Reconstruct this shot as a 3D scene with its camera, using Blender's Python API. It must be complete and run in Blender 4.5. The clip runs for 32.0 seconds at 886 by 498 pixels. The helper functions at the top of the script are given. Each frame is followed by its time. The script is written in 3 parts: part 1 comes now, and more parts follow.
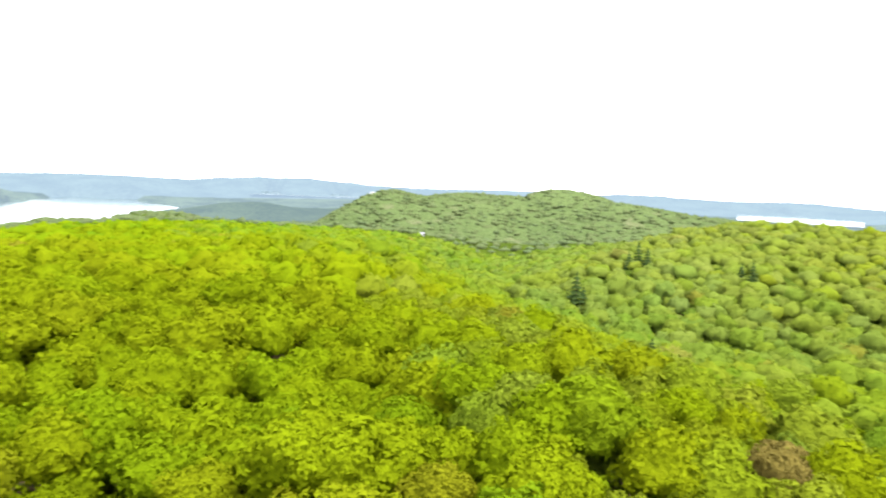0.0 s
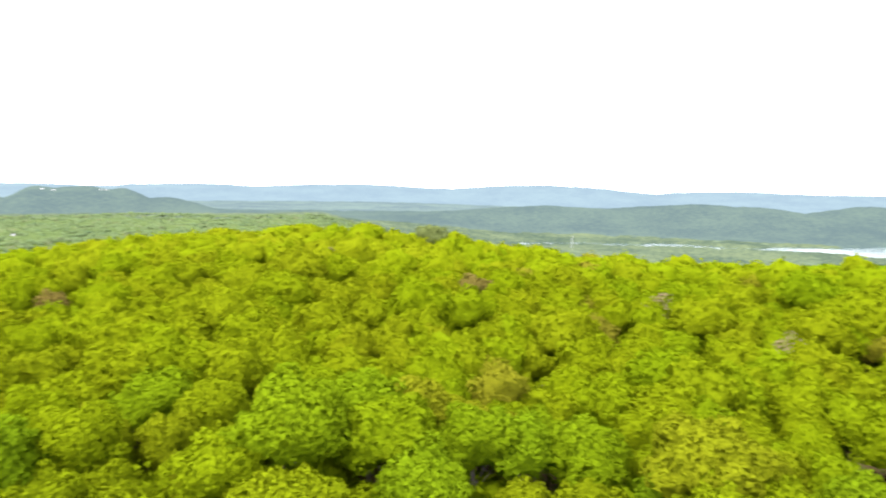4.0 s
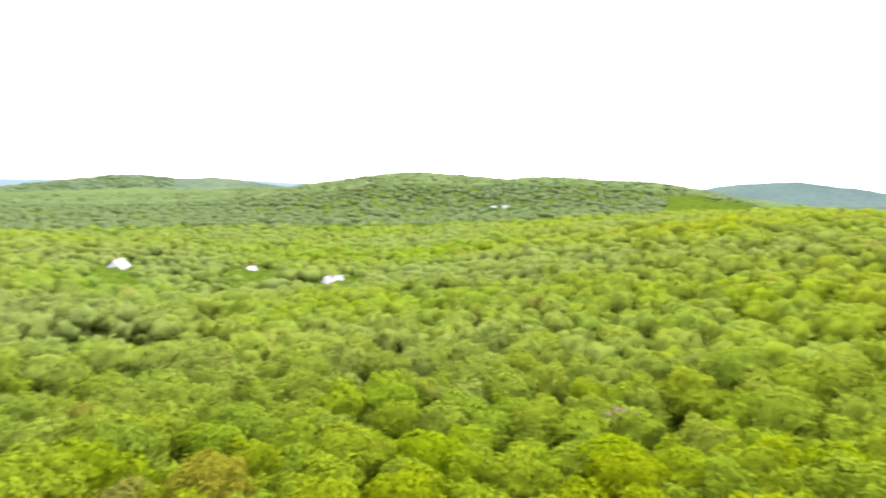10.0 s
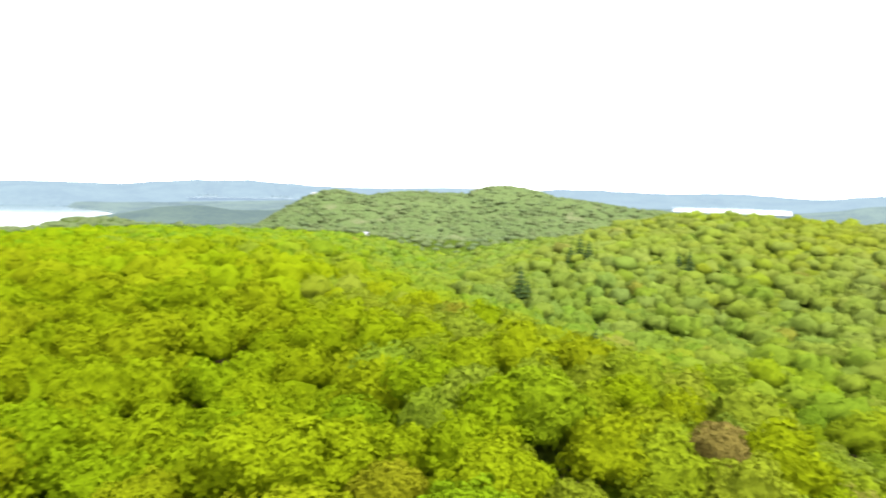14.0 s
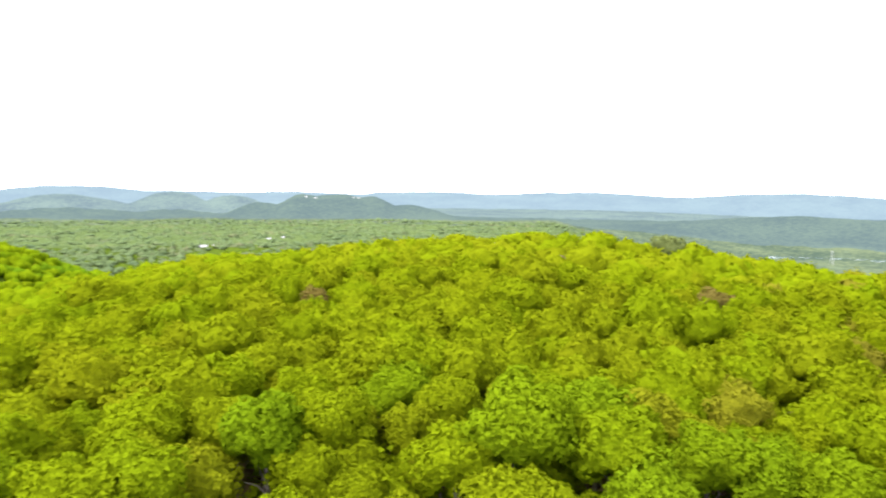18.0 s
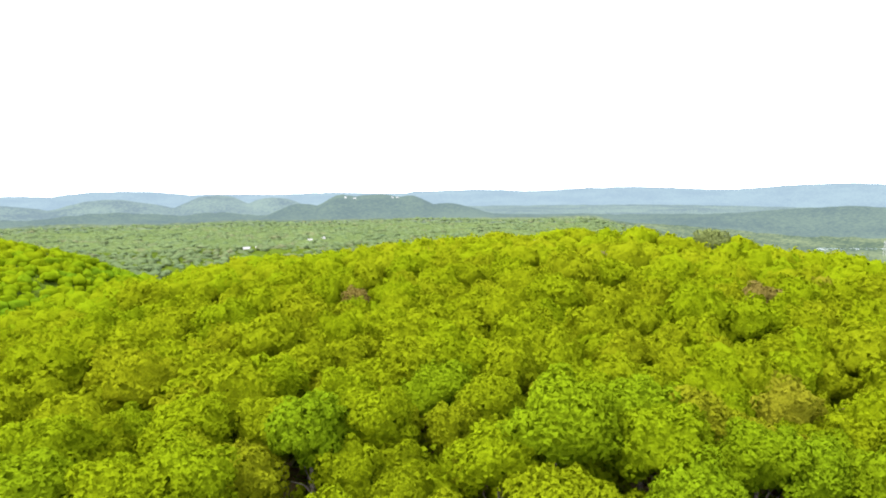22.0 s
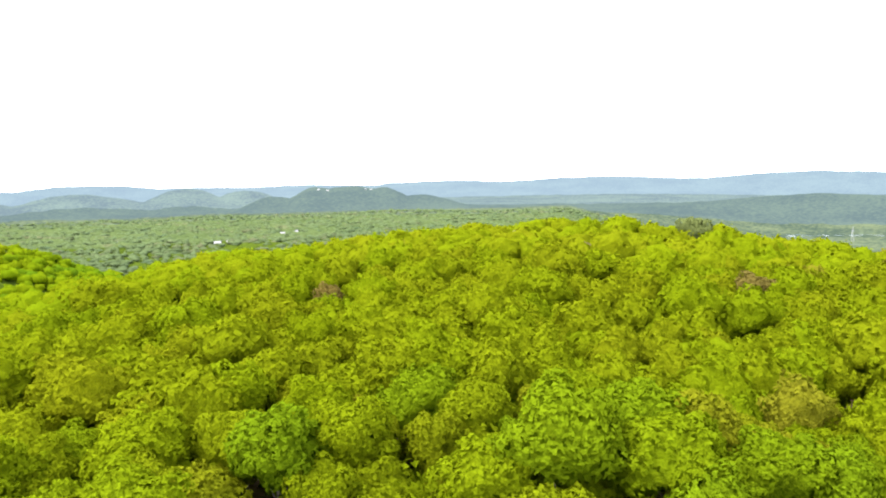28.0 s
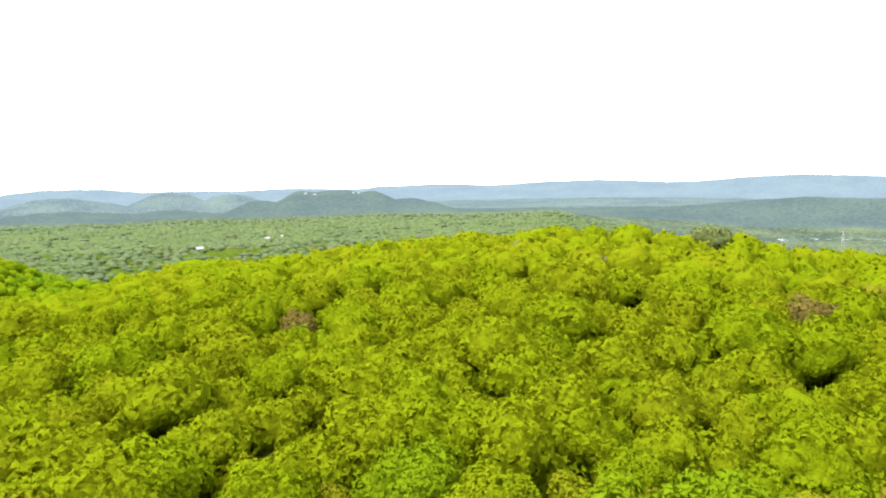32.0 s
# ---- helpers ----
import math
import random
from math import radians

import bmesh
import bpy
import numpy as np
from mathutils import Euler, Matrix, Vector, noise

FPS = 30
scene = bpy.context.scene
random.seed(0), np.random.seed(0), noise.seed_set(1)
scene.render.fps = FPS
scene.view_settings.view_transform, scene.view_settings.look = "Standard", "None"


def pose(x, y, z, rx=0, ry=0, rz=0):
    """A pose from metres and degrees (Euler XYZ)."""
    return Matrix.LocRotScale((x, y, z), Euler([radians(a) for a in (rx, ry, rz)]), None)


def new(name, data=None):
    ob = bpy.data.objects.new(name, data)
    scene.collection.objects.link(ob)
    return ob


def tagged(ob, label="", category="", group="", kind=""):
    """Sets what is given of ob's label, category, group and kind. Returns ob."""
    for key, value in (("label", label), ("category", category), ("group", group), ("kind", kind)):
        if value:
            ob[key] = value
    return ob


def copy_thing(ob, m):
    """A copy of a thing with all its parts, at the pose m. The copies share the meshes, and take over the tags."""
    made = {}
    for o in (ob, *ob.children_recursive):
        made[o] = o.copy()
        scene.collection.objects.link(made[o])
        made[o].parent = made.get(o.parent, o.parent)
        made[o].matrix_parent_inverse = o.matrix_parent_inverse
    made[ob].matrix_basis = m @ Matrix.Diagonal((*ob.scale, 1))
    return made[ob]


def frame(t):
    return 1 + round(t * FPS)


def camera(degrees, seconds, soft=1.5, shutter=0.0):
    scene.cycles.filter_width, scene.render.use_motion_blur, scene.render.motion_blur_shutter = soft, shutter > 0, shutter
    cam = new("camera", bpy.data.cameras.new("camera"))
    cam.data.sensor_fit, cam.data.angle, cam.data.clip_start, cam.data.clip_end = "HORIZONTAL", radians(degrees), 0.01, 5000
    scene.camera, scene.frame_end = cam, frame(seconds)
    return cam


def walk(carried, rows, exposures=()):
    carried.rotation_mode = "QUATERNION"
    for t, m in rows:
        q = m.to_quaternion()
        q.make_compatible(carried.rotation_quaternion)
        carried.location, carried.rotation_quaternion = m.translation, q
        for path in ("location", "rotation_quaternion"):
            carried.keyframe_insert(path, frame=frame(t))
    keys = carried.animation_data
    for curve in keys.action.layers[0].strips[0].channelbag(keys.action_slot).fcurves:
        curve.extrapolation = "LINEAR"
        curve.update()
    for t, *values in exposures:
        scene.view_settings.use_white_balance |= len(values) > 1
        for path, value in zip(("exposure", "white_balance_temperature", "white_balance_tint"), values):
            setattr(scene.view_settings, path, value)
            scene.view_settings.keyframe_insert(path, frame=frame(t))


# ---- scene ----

# ---- the camera and its flight ----
cam = camera(63.8, 32.0, soft=1.9, shutter=0.34)
PATH = [
    (0.0, pose(0.04, 0.13, 40.16, 84.480, -2.468, -142.051)),
    (0.5, pose(-0.03, 0.01, 40.03, 84.481, -2.313, -133.371)),
    (1.0, pose(-0.00, -0.03, 39.97, 84.484, -2.134, -124.706)),
    (1.5, pose(0.07, -0.02, 39.98, 84.463, -1.928, -116.071)),
    (2.0, pose(0.08, -0.03, 40.10, 84.429, -1.686, -107.475)),
    (2.5, pose(0.03, -0.13, 40.37, 84.389, -1.407, -98.940)),
    (4.5, pose(0.13, -0.08, 39.91, 84.543, -0.852, -55.766)),
    (5.0, pose(0.14, 0.03, 39.84, 84.568, -0.842, -41.411)),
    (5.5, pose(-0.00, 0.10, 39.91, 84.573, -0.801, -27.178)),
    (6.0, pose(-0.10, 0.11, 39.94, 84.557, -0.763, -12.886)),
    (6.5, pose(-0.07, 0.06, 39.99, 84.560, -0.766, 1.433)),
    (7.0, pose(0.05, 0.05, 40.01, 84.552, -0.796, 15.721)),
    (7.5, pose(0.05, -0.00, 40.01, 84.536, -0.832, 29.908)),
    (8.0, pose(-0.03, -0.08, 40.00, 84.480, -0.889, 44.148)),
    (8.5, pose(-0.02, -0.07, 39.98, 84.423, -0.945, 58.450)),
    (9.0, pose(0.04, 0.06, 39.99, 84.366, -0.982, 72.782)),
    (9.5, pose(0.05, 0.19, 39.97, 84.269, -1.014, 87.106)),
    (10.0, pose(-0.01, 0.10, 39.97, 84.178, -1.047, 101.340)),
    (10.5, pose(-0.05, -0.07, 40.00, 84.141, -1.056, 115.540)),
    (11.0, pose(-0.04, -0.09, 40.01, 84.144, -1.088, 129.788)),
    (11.5, pose(-0.04, -0.03, 40.01, 84.175, -1.102, 144.113)),
    (12.0, pose(-0.11, 0.02, 40.00, 84.227, -1.120, 158.342)),
    (12.5, pose(-0.13, 0.05, 40.01, 84.268, -1.151, 172.490)),
    (13.0, pose(-0.03, 0.03, 40.01, 84.335, -1.188, -173.345)),
    (13.5, pose(0.09, 0.04, 39.98, 84.419, -1.241, -159.263)),
    (14.0, pose(0.04, 0.06, 39.90, 84.497, -1.274, -146.648)),
    (14.5, pose(-0.01, -0.02, 39.95, 84.570, -1.297, -134.147)),
    (15.0, pose(-0.05, -0.14, 39.99, 84.594, -1.311, -121.649)),
    (15.5, pose(-0.02, -0.18, 40.02, 84.566, -1.316, -109.065)),
    (17.5, pose(-0.87, 0.00, 39.74, 85.115, -0.998, -60.239)),
    (18.0, pose(-0.95, -0.49, 40.05, 84.906, -0.738, -50.146)),
    (18.5, pose(-0.85, -0.77, 40.19, 84.829, -0.515, -45.101)),
    (19.0, pose(-0.95, -0.65, 40.19, 84.813, -0.290, -45.542)),
    (19.5, pose(-1.01, -0.59, 40.18, 84.798, -0.095, -45.850)),
    (20.0, pose(-1.06, -0.58, 40.20, 84.773, 0.092, -46.141)),
    (20.5, pose(-1.07, -0.59, 40.21, 84.753, 0.234, -46.383)),
    (21.0, pose(-1.06, -0.60, 40.22, 84.745, 0.361, -46.634)),
    (21.5, pose(-1.05, -0.58, 40.22, 84.734, 0.491, -46.887)),
    (22.0, pose(-1.01, -0.57, 40.21, 84.736, 0.597, -47.086)),
    (22.5, pose(-1.02, -0.51, 40.18, 84.722, 0.673, -47.328)),
    (23.0, pose(-1.02, -0.44, 40.16, 84.714, 0.732, -47.547)),
    (23.5, pose(-1.02, -0.40, 40.13, 84.709, 0.776, -47.771)),
    (24.0, pose(-1.02, -0.41, 40.12, 84.707, 0.820, -47.978)),
    (24.5, pose(-0.99, -0.41, 40.13, 84.687, 0.859, -48.143)),
    (25.0, pose(-0.89, -0.31, 40.10, 84.639, 0.909, -48.313)),
    (25.5, pose(-0.77, -0.08, 40.04, 84.596, 0.970, -48.508)),
    (27.5, pose(2.70, 3.42, 39.79, 84.039, 1.116, -49.030)),
    (28.0, pose(3.98, 4.77, 39.75, 84.011, 1.132, -49.208)),
    (28.5, pose(5.36, 6.20, 39.75, 83.989, 1.177, -49.362)),
    (29.0, pose(6.89, 7.68, 39.79, 83.993, 1.225, -49.501)),
    (29.5, pose(8.58, 9.27, 39.81, 84.022, 1.254, -49.615)),
    (30.0, pose(10.44, 11.03, 39.80, 84.031, 1.269, -49.740)),
    (30.5, pose(12.41, 12.82, 39.80, 84.063, 1.270, -49.846)),
    (31.0, pose(14.48, 14.70, 39.80, 84.122, 1.207, -49.917)),
    (31.5, pose(16.58, 16.68, 39.85, 84.203, 1.153, -50.044)),
    (32.0, pose(18.72, 18.70, 39.90, 84.273, 1.122, -50.169)),
]

walk(cam, PATH, exposures=[(0.0, 2.13), (5.0, 2.13), (7.0, 2.19), (8.5, 2.34), (10.0, 2.31), (11.5, 2.22), (13.0, 2.15), (15.0, 2.12), (18.0, 2.08), (32.0, 2.00)])

# ---- world and sun ----
SUN_UP, SUN_TURN = 58.0, 290.0
world = bpy.data.worlds.new("overcast_sky")
scene.world = world
world.use_nodes = True
wn, wl = world.node_tree.nodes, world.node_tree.links
sky = wn.new("ShaderNodeTexSky")
sky.sky_type = "NISHITA"
sky.sun_disc = False
sky.sun_elevation = radians(SUN_UP)
sky.sun_rotation = radians(SUN_TURN)
sky.altitude = 300
sky.dust_density = 3.0
veil = wn.new("ShaderNodeMix")           # thin white cloud over the blue
veil.data_type = "RGBA"
veil.inputs[0].default_value = 0.72
veil.inputs[7].default_value = (11.6, 11.9, 12.4, 1)
wl.new(sky.outputs[0], veil.inputs[6])
wl.new(veil.outputs[2], wn["Background"].inputs[0])
wn["Background"].inputs[1].default_value = 0.128

sun_data = bpy.data.lights.new("sun", "SUN")
sun_data.energy, sun_data.angle, sun_data.color = 2.3, radians(24), (1.0, 0.96, 0.87)
sun = new("sun", sun_data)
sun.rotation_euler = (radians(90 - SUN_UP), 0, radians(180 - SUN_TURN))


# ---- materials ----
def material(name, rough=0.8):
    m = bpy.data.materials.new(name)
    m.use_nodes = True
    n = m.node_tree.nodes
    b = n["Principled BSDF"]
    b.inputs["Roughness"].default_value = rough
    b.inputs["Specular IOR Level"].default_value = 0.0
    return m, n, m.node_tree.links, b


def ramp(nodes, stops):
    r = nodes.new("ShaderNodeValToRGB")
    while len(r.color_ramp.elements) < len(stops):
        r.color_ramp.elements.new(0.5)
    for e, (at, c) in zip(r.color_ramp.elements, stops):
        e.position, e.color = at, (*c, 1)
    return r


def noise_node(nodes, links, scale, detail=3.0, space="Object"):
    tex, co = nodes.new("ShaderNodeTexNoise"), nodes.new("ShaderNodeTexCoord")
    tex.inputs["Scale"].default_value, tex.inputs["Detail"].default_value = scale, detail
    links.new(co.outputs[space], tex.inputs["Vector"])
    return tex


LEAF_STOPS = [(0.0, (0.136, 0.124, 0.012)), (0.05, (0.137, 0.140, 0.007)), (0.12, (0.138, 0.154, 0.004)),
              (0.50, (0.126, 0.162, 0.003)), (0.80, (0.108, 0.158, 0.003)), (1.0, (0.082, 0.146, 0.005))]
HAZED_LEAF = (0.114, 0.136, 0.044)


def leaf_material(name, stops, per_object, spread=0.07, blend=False):
    """Spring leaves: one hue a tree, a little change from leaf to leaf, light coming through."""
    m, n, l, b = material(name, 0.7)
    if per_object:
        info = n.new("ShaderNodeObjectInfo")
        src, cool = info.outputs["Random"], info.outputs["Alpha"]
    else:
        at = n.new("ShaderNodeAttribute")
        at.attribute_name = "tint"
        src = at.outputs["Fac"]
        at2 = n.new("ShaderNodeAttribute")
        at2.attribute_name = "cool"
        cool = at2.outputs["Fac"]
    r = ramp(n, stops)
    l.new(src, r.inputs[0])
    geo = n.new("ShaderNodeNewGeometry")
    hsv = n.new("ShaderNodeHueSaturation")
    mr = n.new("ShaderNodeMapRange")
    mr.inputs["To Min"].default_value, mr.inputs["To Max"].default_value = 1 - spread, 1 + spread
    l.new(geo.outputs["Random Per Island"], mr.inputs["Value"])
    clump = noise_node(n, l, 2.4, 6)              # sprays of leaves, lighter and darker
    cm = n.new("ShaderNodeMapRange")
    cm.inputs["From Min"].default_value, cm.inputs["From Max"].default_value = .3, .7
    cm.inputs["To Min"].default_value, cm.inputs["To Max"].default_value = .86, 1.13
    l.new(clump.outputs[0], cm.inputs["Value"])
    both = n.new("ShaderNodeMath")
    both.operation = "MULTIPLY"
    l.new(mr.outputs[0], both.inputs[0])
    l.new(cm.outputs[0], both.inputs[1])
    l.new(both.outputs[0], hsv.inputs["Value"])
    haze_mix = n.new("ShaderNodeMix")              # distance haze put into the leaf colour as a cooler green
    haze_mix.data_type = "RGBA"
    haze_mix.inputs[7].default_value = (*HAZED_LEAF, 1)
    l.new(cool, haze_mix.inputs[0])
    l.new(r.outputs[0], haze_mix.inputs[6])
    l.new(haze_mix.outputs[2] if blend else r.outputs[0], hsv.inputs["Color"])
    l.new(hsv.outputs[0], b.inputs["Base Color"])
    fine, bump_node = noise_node(n, l, 3.2, 4), n.new("ShaderNodeBump")
    bump_node.inputs["Distance"].default_value, bump_node.inputs["Strength"].default_value = 0.42, 1.0
    l.new(fine.outputs[0], bump_node.inputs["Height"])
    l.new(bump_node.outputs[0], b.inputs["Normal"])
    tr, mix = n.new("ShaderNodeBsdfTranslucent"), n.new("ShaderNodeMixShader")
    mix.inputs[0].default_value = 0.36
    l.new(hsv.outputs[0], tr.inputs["Color"])
    l.new(b.outputs[0], mix.inputs[1])
    l.new(tr.outputs[0], mix.inputs[2])
    l.new(mix.outputs[0], n["Material Output"].inputs[0])
    return m


def simple(name, stops, scale, rough=0.8, bump=0.0, metal=0.0):
    m, n, l, b = material(name, rough)
    tex = noise_node(n, l, scale, 6)
    r = ramp(n, stops)
    l.new(tex.outputs[0], r.inputs[0])
    l.new(r.outputs[0], b.inputs["Base Color"])
    b.inputs["Metallic"].default_value = metal
    if bump:
        bm_node = n.new("ShaderNodeBump")
        bm_node.inputs["Distance"].default_value = bump
        l.new(tex.outputs[0], bm_node.inputs["Height"])
        l.new(bm_node.outputs[0], b.inputs["Normal"])
    return m


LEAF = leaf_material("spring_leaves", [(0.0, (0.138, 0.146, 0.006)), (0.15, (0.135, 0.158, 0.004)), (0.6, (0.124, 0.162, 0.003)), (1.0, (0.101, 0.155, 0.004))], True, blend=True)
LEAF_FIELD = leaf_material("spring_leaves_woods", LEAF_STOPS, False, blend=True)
# hill and valley crowns: greens greyed and blued to carry the haze
LEAF_HILL_HAZED = leaf_material("hazed_hill_leaves", [(0, (0.082, 0.101, 0.042)), (.5, (0.085, 0.110, 0.044)), (1, (0.078, 0.107, 0.047))], False)
LEAF_VALLEY_HAZED = leaf_material("hazed_valley_leaves", [(0, (0.112, 0.122, 0.062)), (.3, (0.080, 0.110, 0.048)), (.7, (0.096, 0.130, 0.056)), (1, (0.068, 0.100, 0.050))], False)
COPPER = leaf_material("copper_leaves", [(0, (0.126, 0.092, 0.022)), (1, (0.138, 0.110, 0.026))], True)
BUDS = leaf_material("grey_buds", [(0, (0.20, 0.16, 0.10)), (1, (0.17, 0.13, 0.07))], True)
NEEDLE = leaf_material("pine_needles", [(0, (0.030, 0.055, 0.018)), (1, (0.045, 0.07, 0.018))], True)
BARK = simple("grey_bark", [(0.3, (0.07, 0.058, 0.046)), (0.7, (0.20, 0.178, 0.150))], 6, 0.9, 0.02)
SOIL = simple("leaf_litter", [(0.35, (0.075, 0.052, 0.026)), (0.5, (0.12, 0.088, 0.045)), (0.62, (0.075, 0.085, 0.022))], 0.8, 0.95, 0.05)


def far_woods(name, low, high, scale, glow=None, glow_strength=0.0, relief=3.0, meadow=None):
    """Woods seen from far off: crowns as a mottle with relief; glow puts distance haze in as emission."""
    m, n, l, b = material(name, 0.9)
    vor, co = n.new("ShaderNodeTexVoronoi"), n.new("ShaderNodeTexCoord")
    vor.inputs["Scale"].default_value = scale
    l.new(co.outputs["Object"], vor.inputs["Vector"])
    big = noise_node(n, l, 0.006, 4)
    small = noise_node(n, l, scale * 1.6, 3)
    add = n.new("ShaderNodeMath")
    add.operation = "MULTIPLY_ADD"
    add.inputs[1].default_value = 0.55
    l.new(small.outputs[0], add.inputs[0])
    half = n.new("ShaderNodeMath")
    half.operation = "MULTIPLY"
    half.inputs[1].default_value = 0.45
    l.new(big.outputs[0], half.inputs[0])
    l.new(half.outputs[0], add.inputs[2])
    r = ramp(n, [(0.41, low), (0.59, high)])
    l.new(add.outputs[0], r.inputs[0])
    out = r.outputs[0]
    if meadow:                                    # grassy openings among the far woods
        open_land, step, mix = noise_node(n, l, 0.022, 4), ramp(n, [(0.60, (0, 0, 0)), (0.72, (1, 1, 1))]), n.new("ShaderNodeMix")
        mix.data_type = "RGBA"
        mix.inputs[7].default_value = (*meadow, 1)
        l.new(open_land.outputs[0], step.inputs[0])
        l.new(step.outputs[0], mix.inputs[0])
        l.new(out, mix.inputs[6])
        out = mix.outputs[2]
    l.new(out, b.inputs["Base Color"])
    bump_node = n.new("ShaderNodeBump")
    bump_node.invert = True
    bump_node.inputs["Distance"].default_value = relief
    l.new(vor.outputs["Distance"], bump_node.inputs["Height"])
    l.new(bump_node.outputs[0], b.inputs["Normal"])
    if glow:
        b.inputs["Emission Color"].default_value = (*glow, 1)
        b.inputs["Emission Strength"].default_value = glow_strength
    return m


# ---- the lie of the land ----
# Ground heights on seven rings round the hovering point, along 24 bearings (degrees to the left of +y).
NEAR_GROUND = {
    45: (1.1, 1.1, 0.3, -0.1, -0.1, -0.0, 0.1, 0.2, 0.2, 0.2, 0.1, 0.3, 0.8, 1.8, 1.6, 0.5, -0.0, -0.1, 0.1, 0.4, 0.5, 0.6, 0.6, 0.8),
    90: (5.2, 2.8, -3.1, -4.1, -4.0, -3.9, -3.9, -3.9, -3.9, -4.2, -5.0, -5.7, -2.1, 12.6, 13.3, 3.6, 2.2, 3.2, 3.6, 5.6, 7.6, 8.1, 6.5, 4.2),
    150: (0.6, -6.1, -4.9, -4.0, -3.7, -4.4, -5.8, -7.1, -7.6, -7.5, -8.2, -11.0, -7.4, 4.1, 9.9, 7.3, 8.2, 11.2, 9.5, 9.3, 13.3, 12.1, 9.8, 3.5),
}
FAR_GROUND = {
    230: (-4.2, -7.9, -0.6, 4.0, 4.8, 2.1, -4.1, -10.9, -14.0, -10.0, -7.2, -10.1, -10.9, -18.3, 1.7, 8.4, 5.9, 6.2, 3.1, 6.2, 12.2, 8.7, 2.3, -2.9),
    330: (-0.2, 3.5, 8.0, 14.9, 17.1, 13.2, -0.2, -15.3, -24.2, -9.7, -1.9, 1.9, 1.7, -0.7, -2.3, -3.2, -4.3, -7.3, -14.7, -16.9, -10.6, -9.1, -4.3, -16.2),
    450: (5.3, -3.8, 4.6, 11.2, 14.5, 10.4, -0.0, -14.9, -18.2, -4.2, -3.4, 9.2, 9.7, 11.7, -17.2, -10.6, -4.4, -14.5, -28.4, -35.7, -36.7, -36.4, -31.5, 1.5),
    620: (-20.8, -12.2, 11.5, 1.3, 4.7, 7.9, -4.1, -14.7, -16.5, -18.0, -16.9, -7.2, -3.5, -10.9, -23.4, -17.1, -14.6, -28.4, -41.4, -52.7, -60.4, -63.4, -59.5, -34.8),
}

RINGS = sorted([*NEAR_GROUND, *FAR_GROUND])
TABLE = np.array([{**NEAR_GROUND, **FAR_GROUND}[r] for r in RINGS])
LOGS = np.log(RINGS)

# Hills farther out: bearing, distance, top, half width across, half depth.
GREEN_HILLS = [(9.1, 1100, 9, 150, 160), (0.9, 1120, -10, 130, 140), (17.7, 1150, -10, 130, 140), (101.7, 1120, 31, 190, 200), (90.6, 1080, 28, 190, 190), (112.8, 1250, 2, 150, 190),
               (145.2, 980, -17, 170, 150), (134.0, 1000, -24, 130, 140), (221.6, 1230, 4, 110, 170), (207.9, 1250, 19, 130, 170), (215.0, 1240, 8, 200, 200),
               (203.9, 1200, 2, 190, 200), (196.8, 1150, -15, 170, 180), (239.5, 800, -18, 75, 110), (246.5, 760, -28, 55, 90)]
BLUE_HILLS = [(153.0, 3300, -10, 170, 150), (159.5, 3300, -9, 220, 150), (148.2, 3300, -24, 100, 150), (168.0, 3350, -12, 280, 150), (177.5, 3400, -17, 300, 150),
              (124.2, 1650, 17, 165, 180), (119.6, 1650, 13, 160, 180), (320.9, 2450, -7, 85, 190), (318.3, 2450, -6, 150, 190), (315.6, 2450, -9, 80, 190), (324.0, 2450, -34, 90, 170), (313.2, 2420, -39, 130, 160), (330.7, 3050, -7, 120, 170),
              (326.3, 3100, -21, 110, 170), (337.9, 3000, -21, 190, 170), (345.2, 3050, -36, 170, 170), (354.3, 3200, -25, 220, 190), (50.1, 2300, 19, 480, 190),
              (36.0, 2300, 17, 420, 190), (22.8, 2350, -5, 330, 190), (75.4, 2400, 30, 330, 190), (63.3, 2350, 19, 420, 190), (271.2, 2560, -41, 400, 170),
              (282.5, 2450, -52, 330, 170), (259.6, 2760, -36, 240, 150), (254.0, 3250, -32, 190, 150), (252.5, 3350, -53, 160, 150), (242.3, 4050, -37, 300, 110), (233.2, 2500, -73, 150, 190)]
RIM_HILLS = [(151.2, 4300, -27, 450, 260), (158.3, 4300, 1, 420, 260), (168.4, 4300, -7, 500, 260), (179.5, 4300, 1, 450, 260), (201.8, 4400, -9, 600, 260), (283.5, 4300, 10, 600, 260),
             (298.6, 4300, -2, 700, 260), (310.7, 4350, -10, 600, 260), (337.1, 4300, 5, 420, 260), (268.7, 4400, -11, 600, 260), (19.7, 4300, 6, 700, 260), (230.2, 4400, 5, 600, 260)]
VALLEY, LAKE_LEVEL = -94.0, -115.0


def spot(bearing, dist):
    a = radians(bearing)
    return -math.sin(a) * dist, math.cos(a) * dist


def waves(x, y, size, seed):
    """Smooth noise of about -1 to 1 from a few crossed sines."""
    rg = np.random.default_rng(seed)
    out = 0.0
    for k in range(7):
        a, ph, s = rg.uniform(0, 2 * np.pi), rg.uniform(0, 2 * np.pi), size * rg.uniform(0.6, 1.6)
        out = out + np.sin((x * np.cos(a) + y * np.sin(a)) / s * 2 * np.pi + ph)
    return out / 3.2


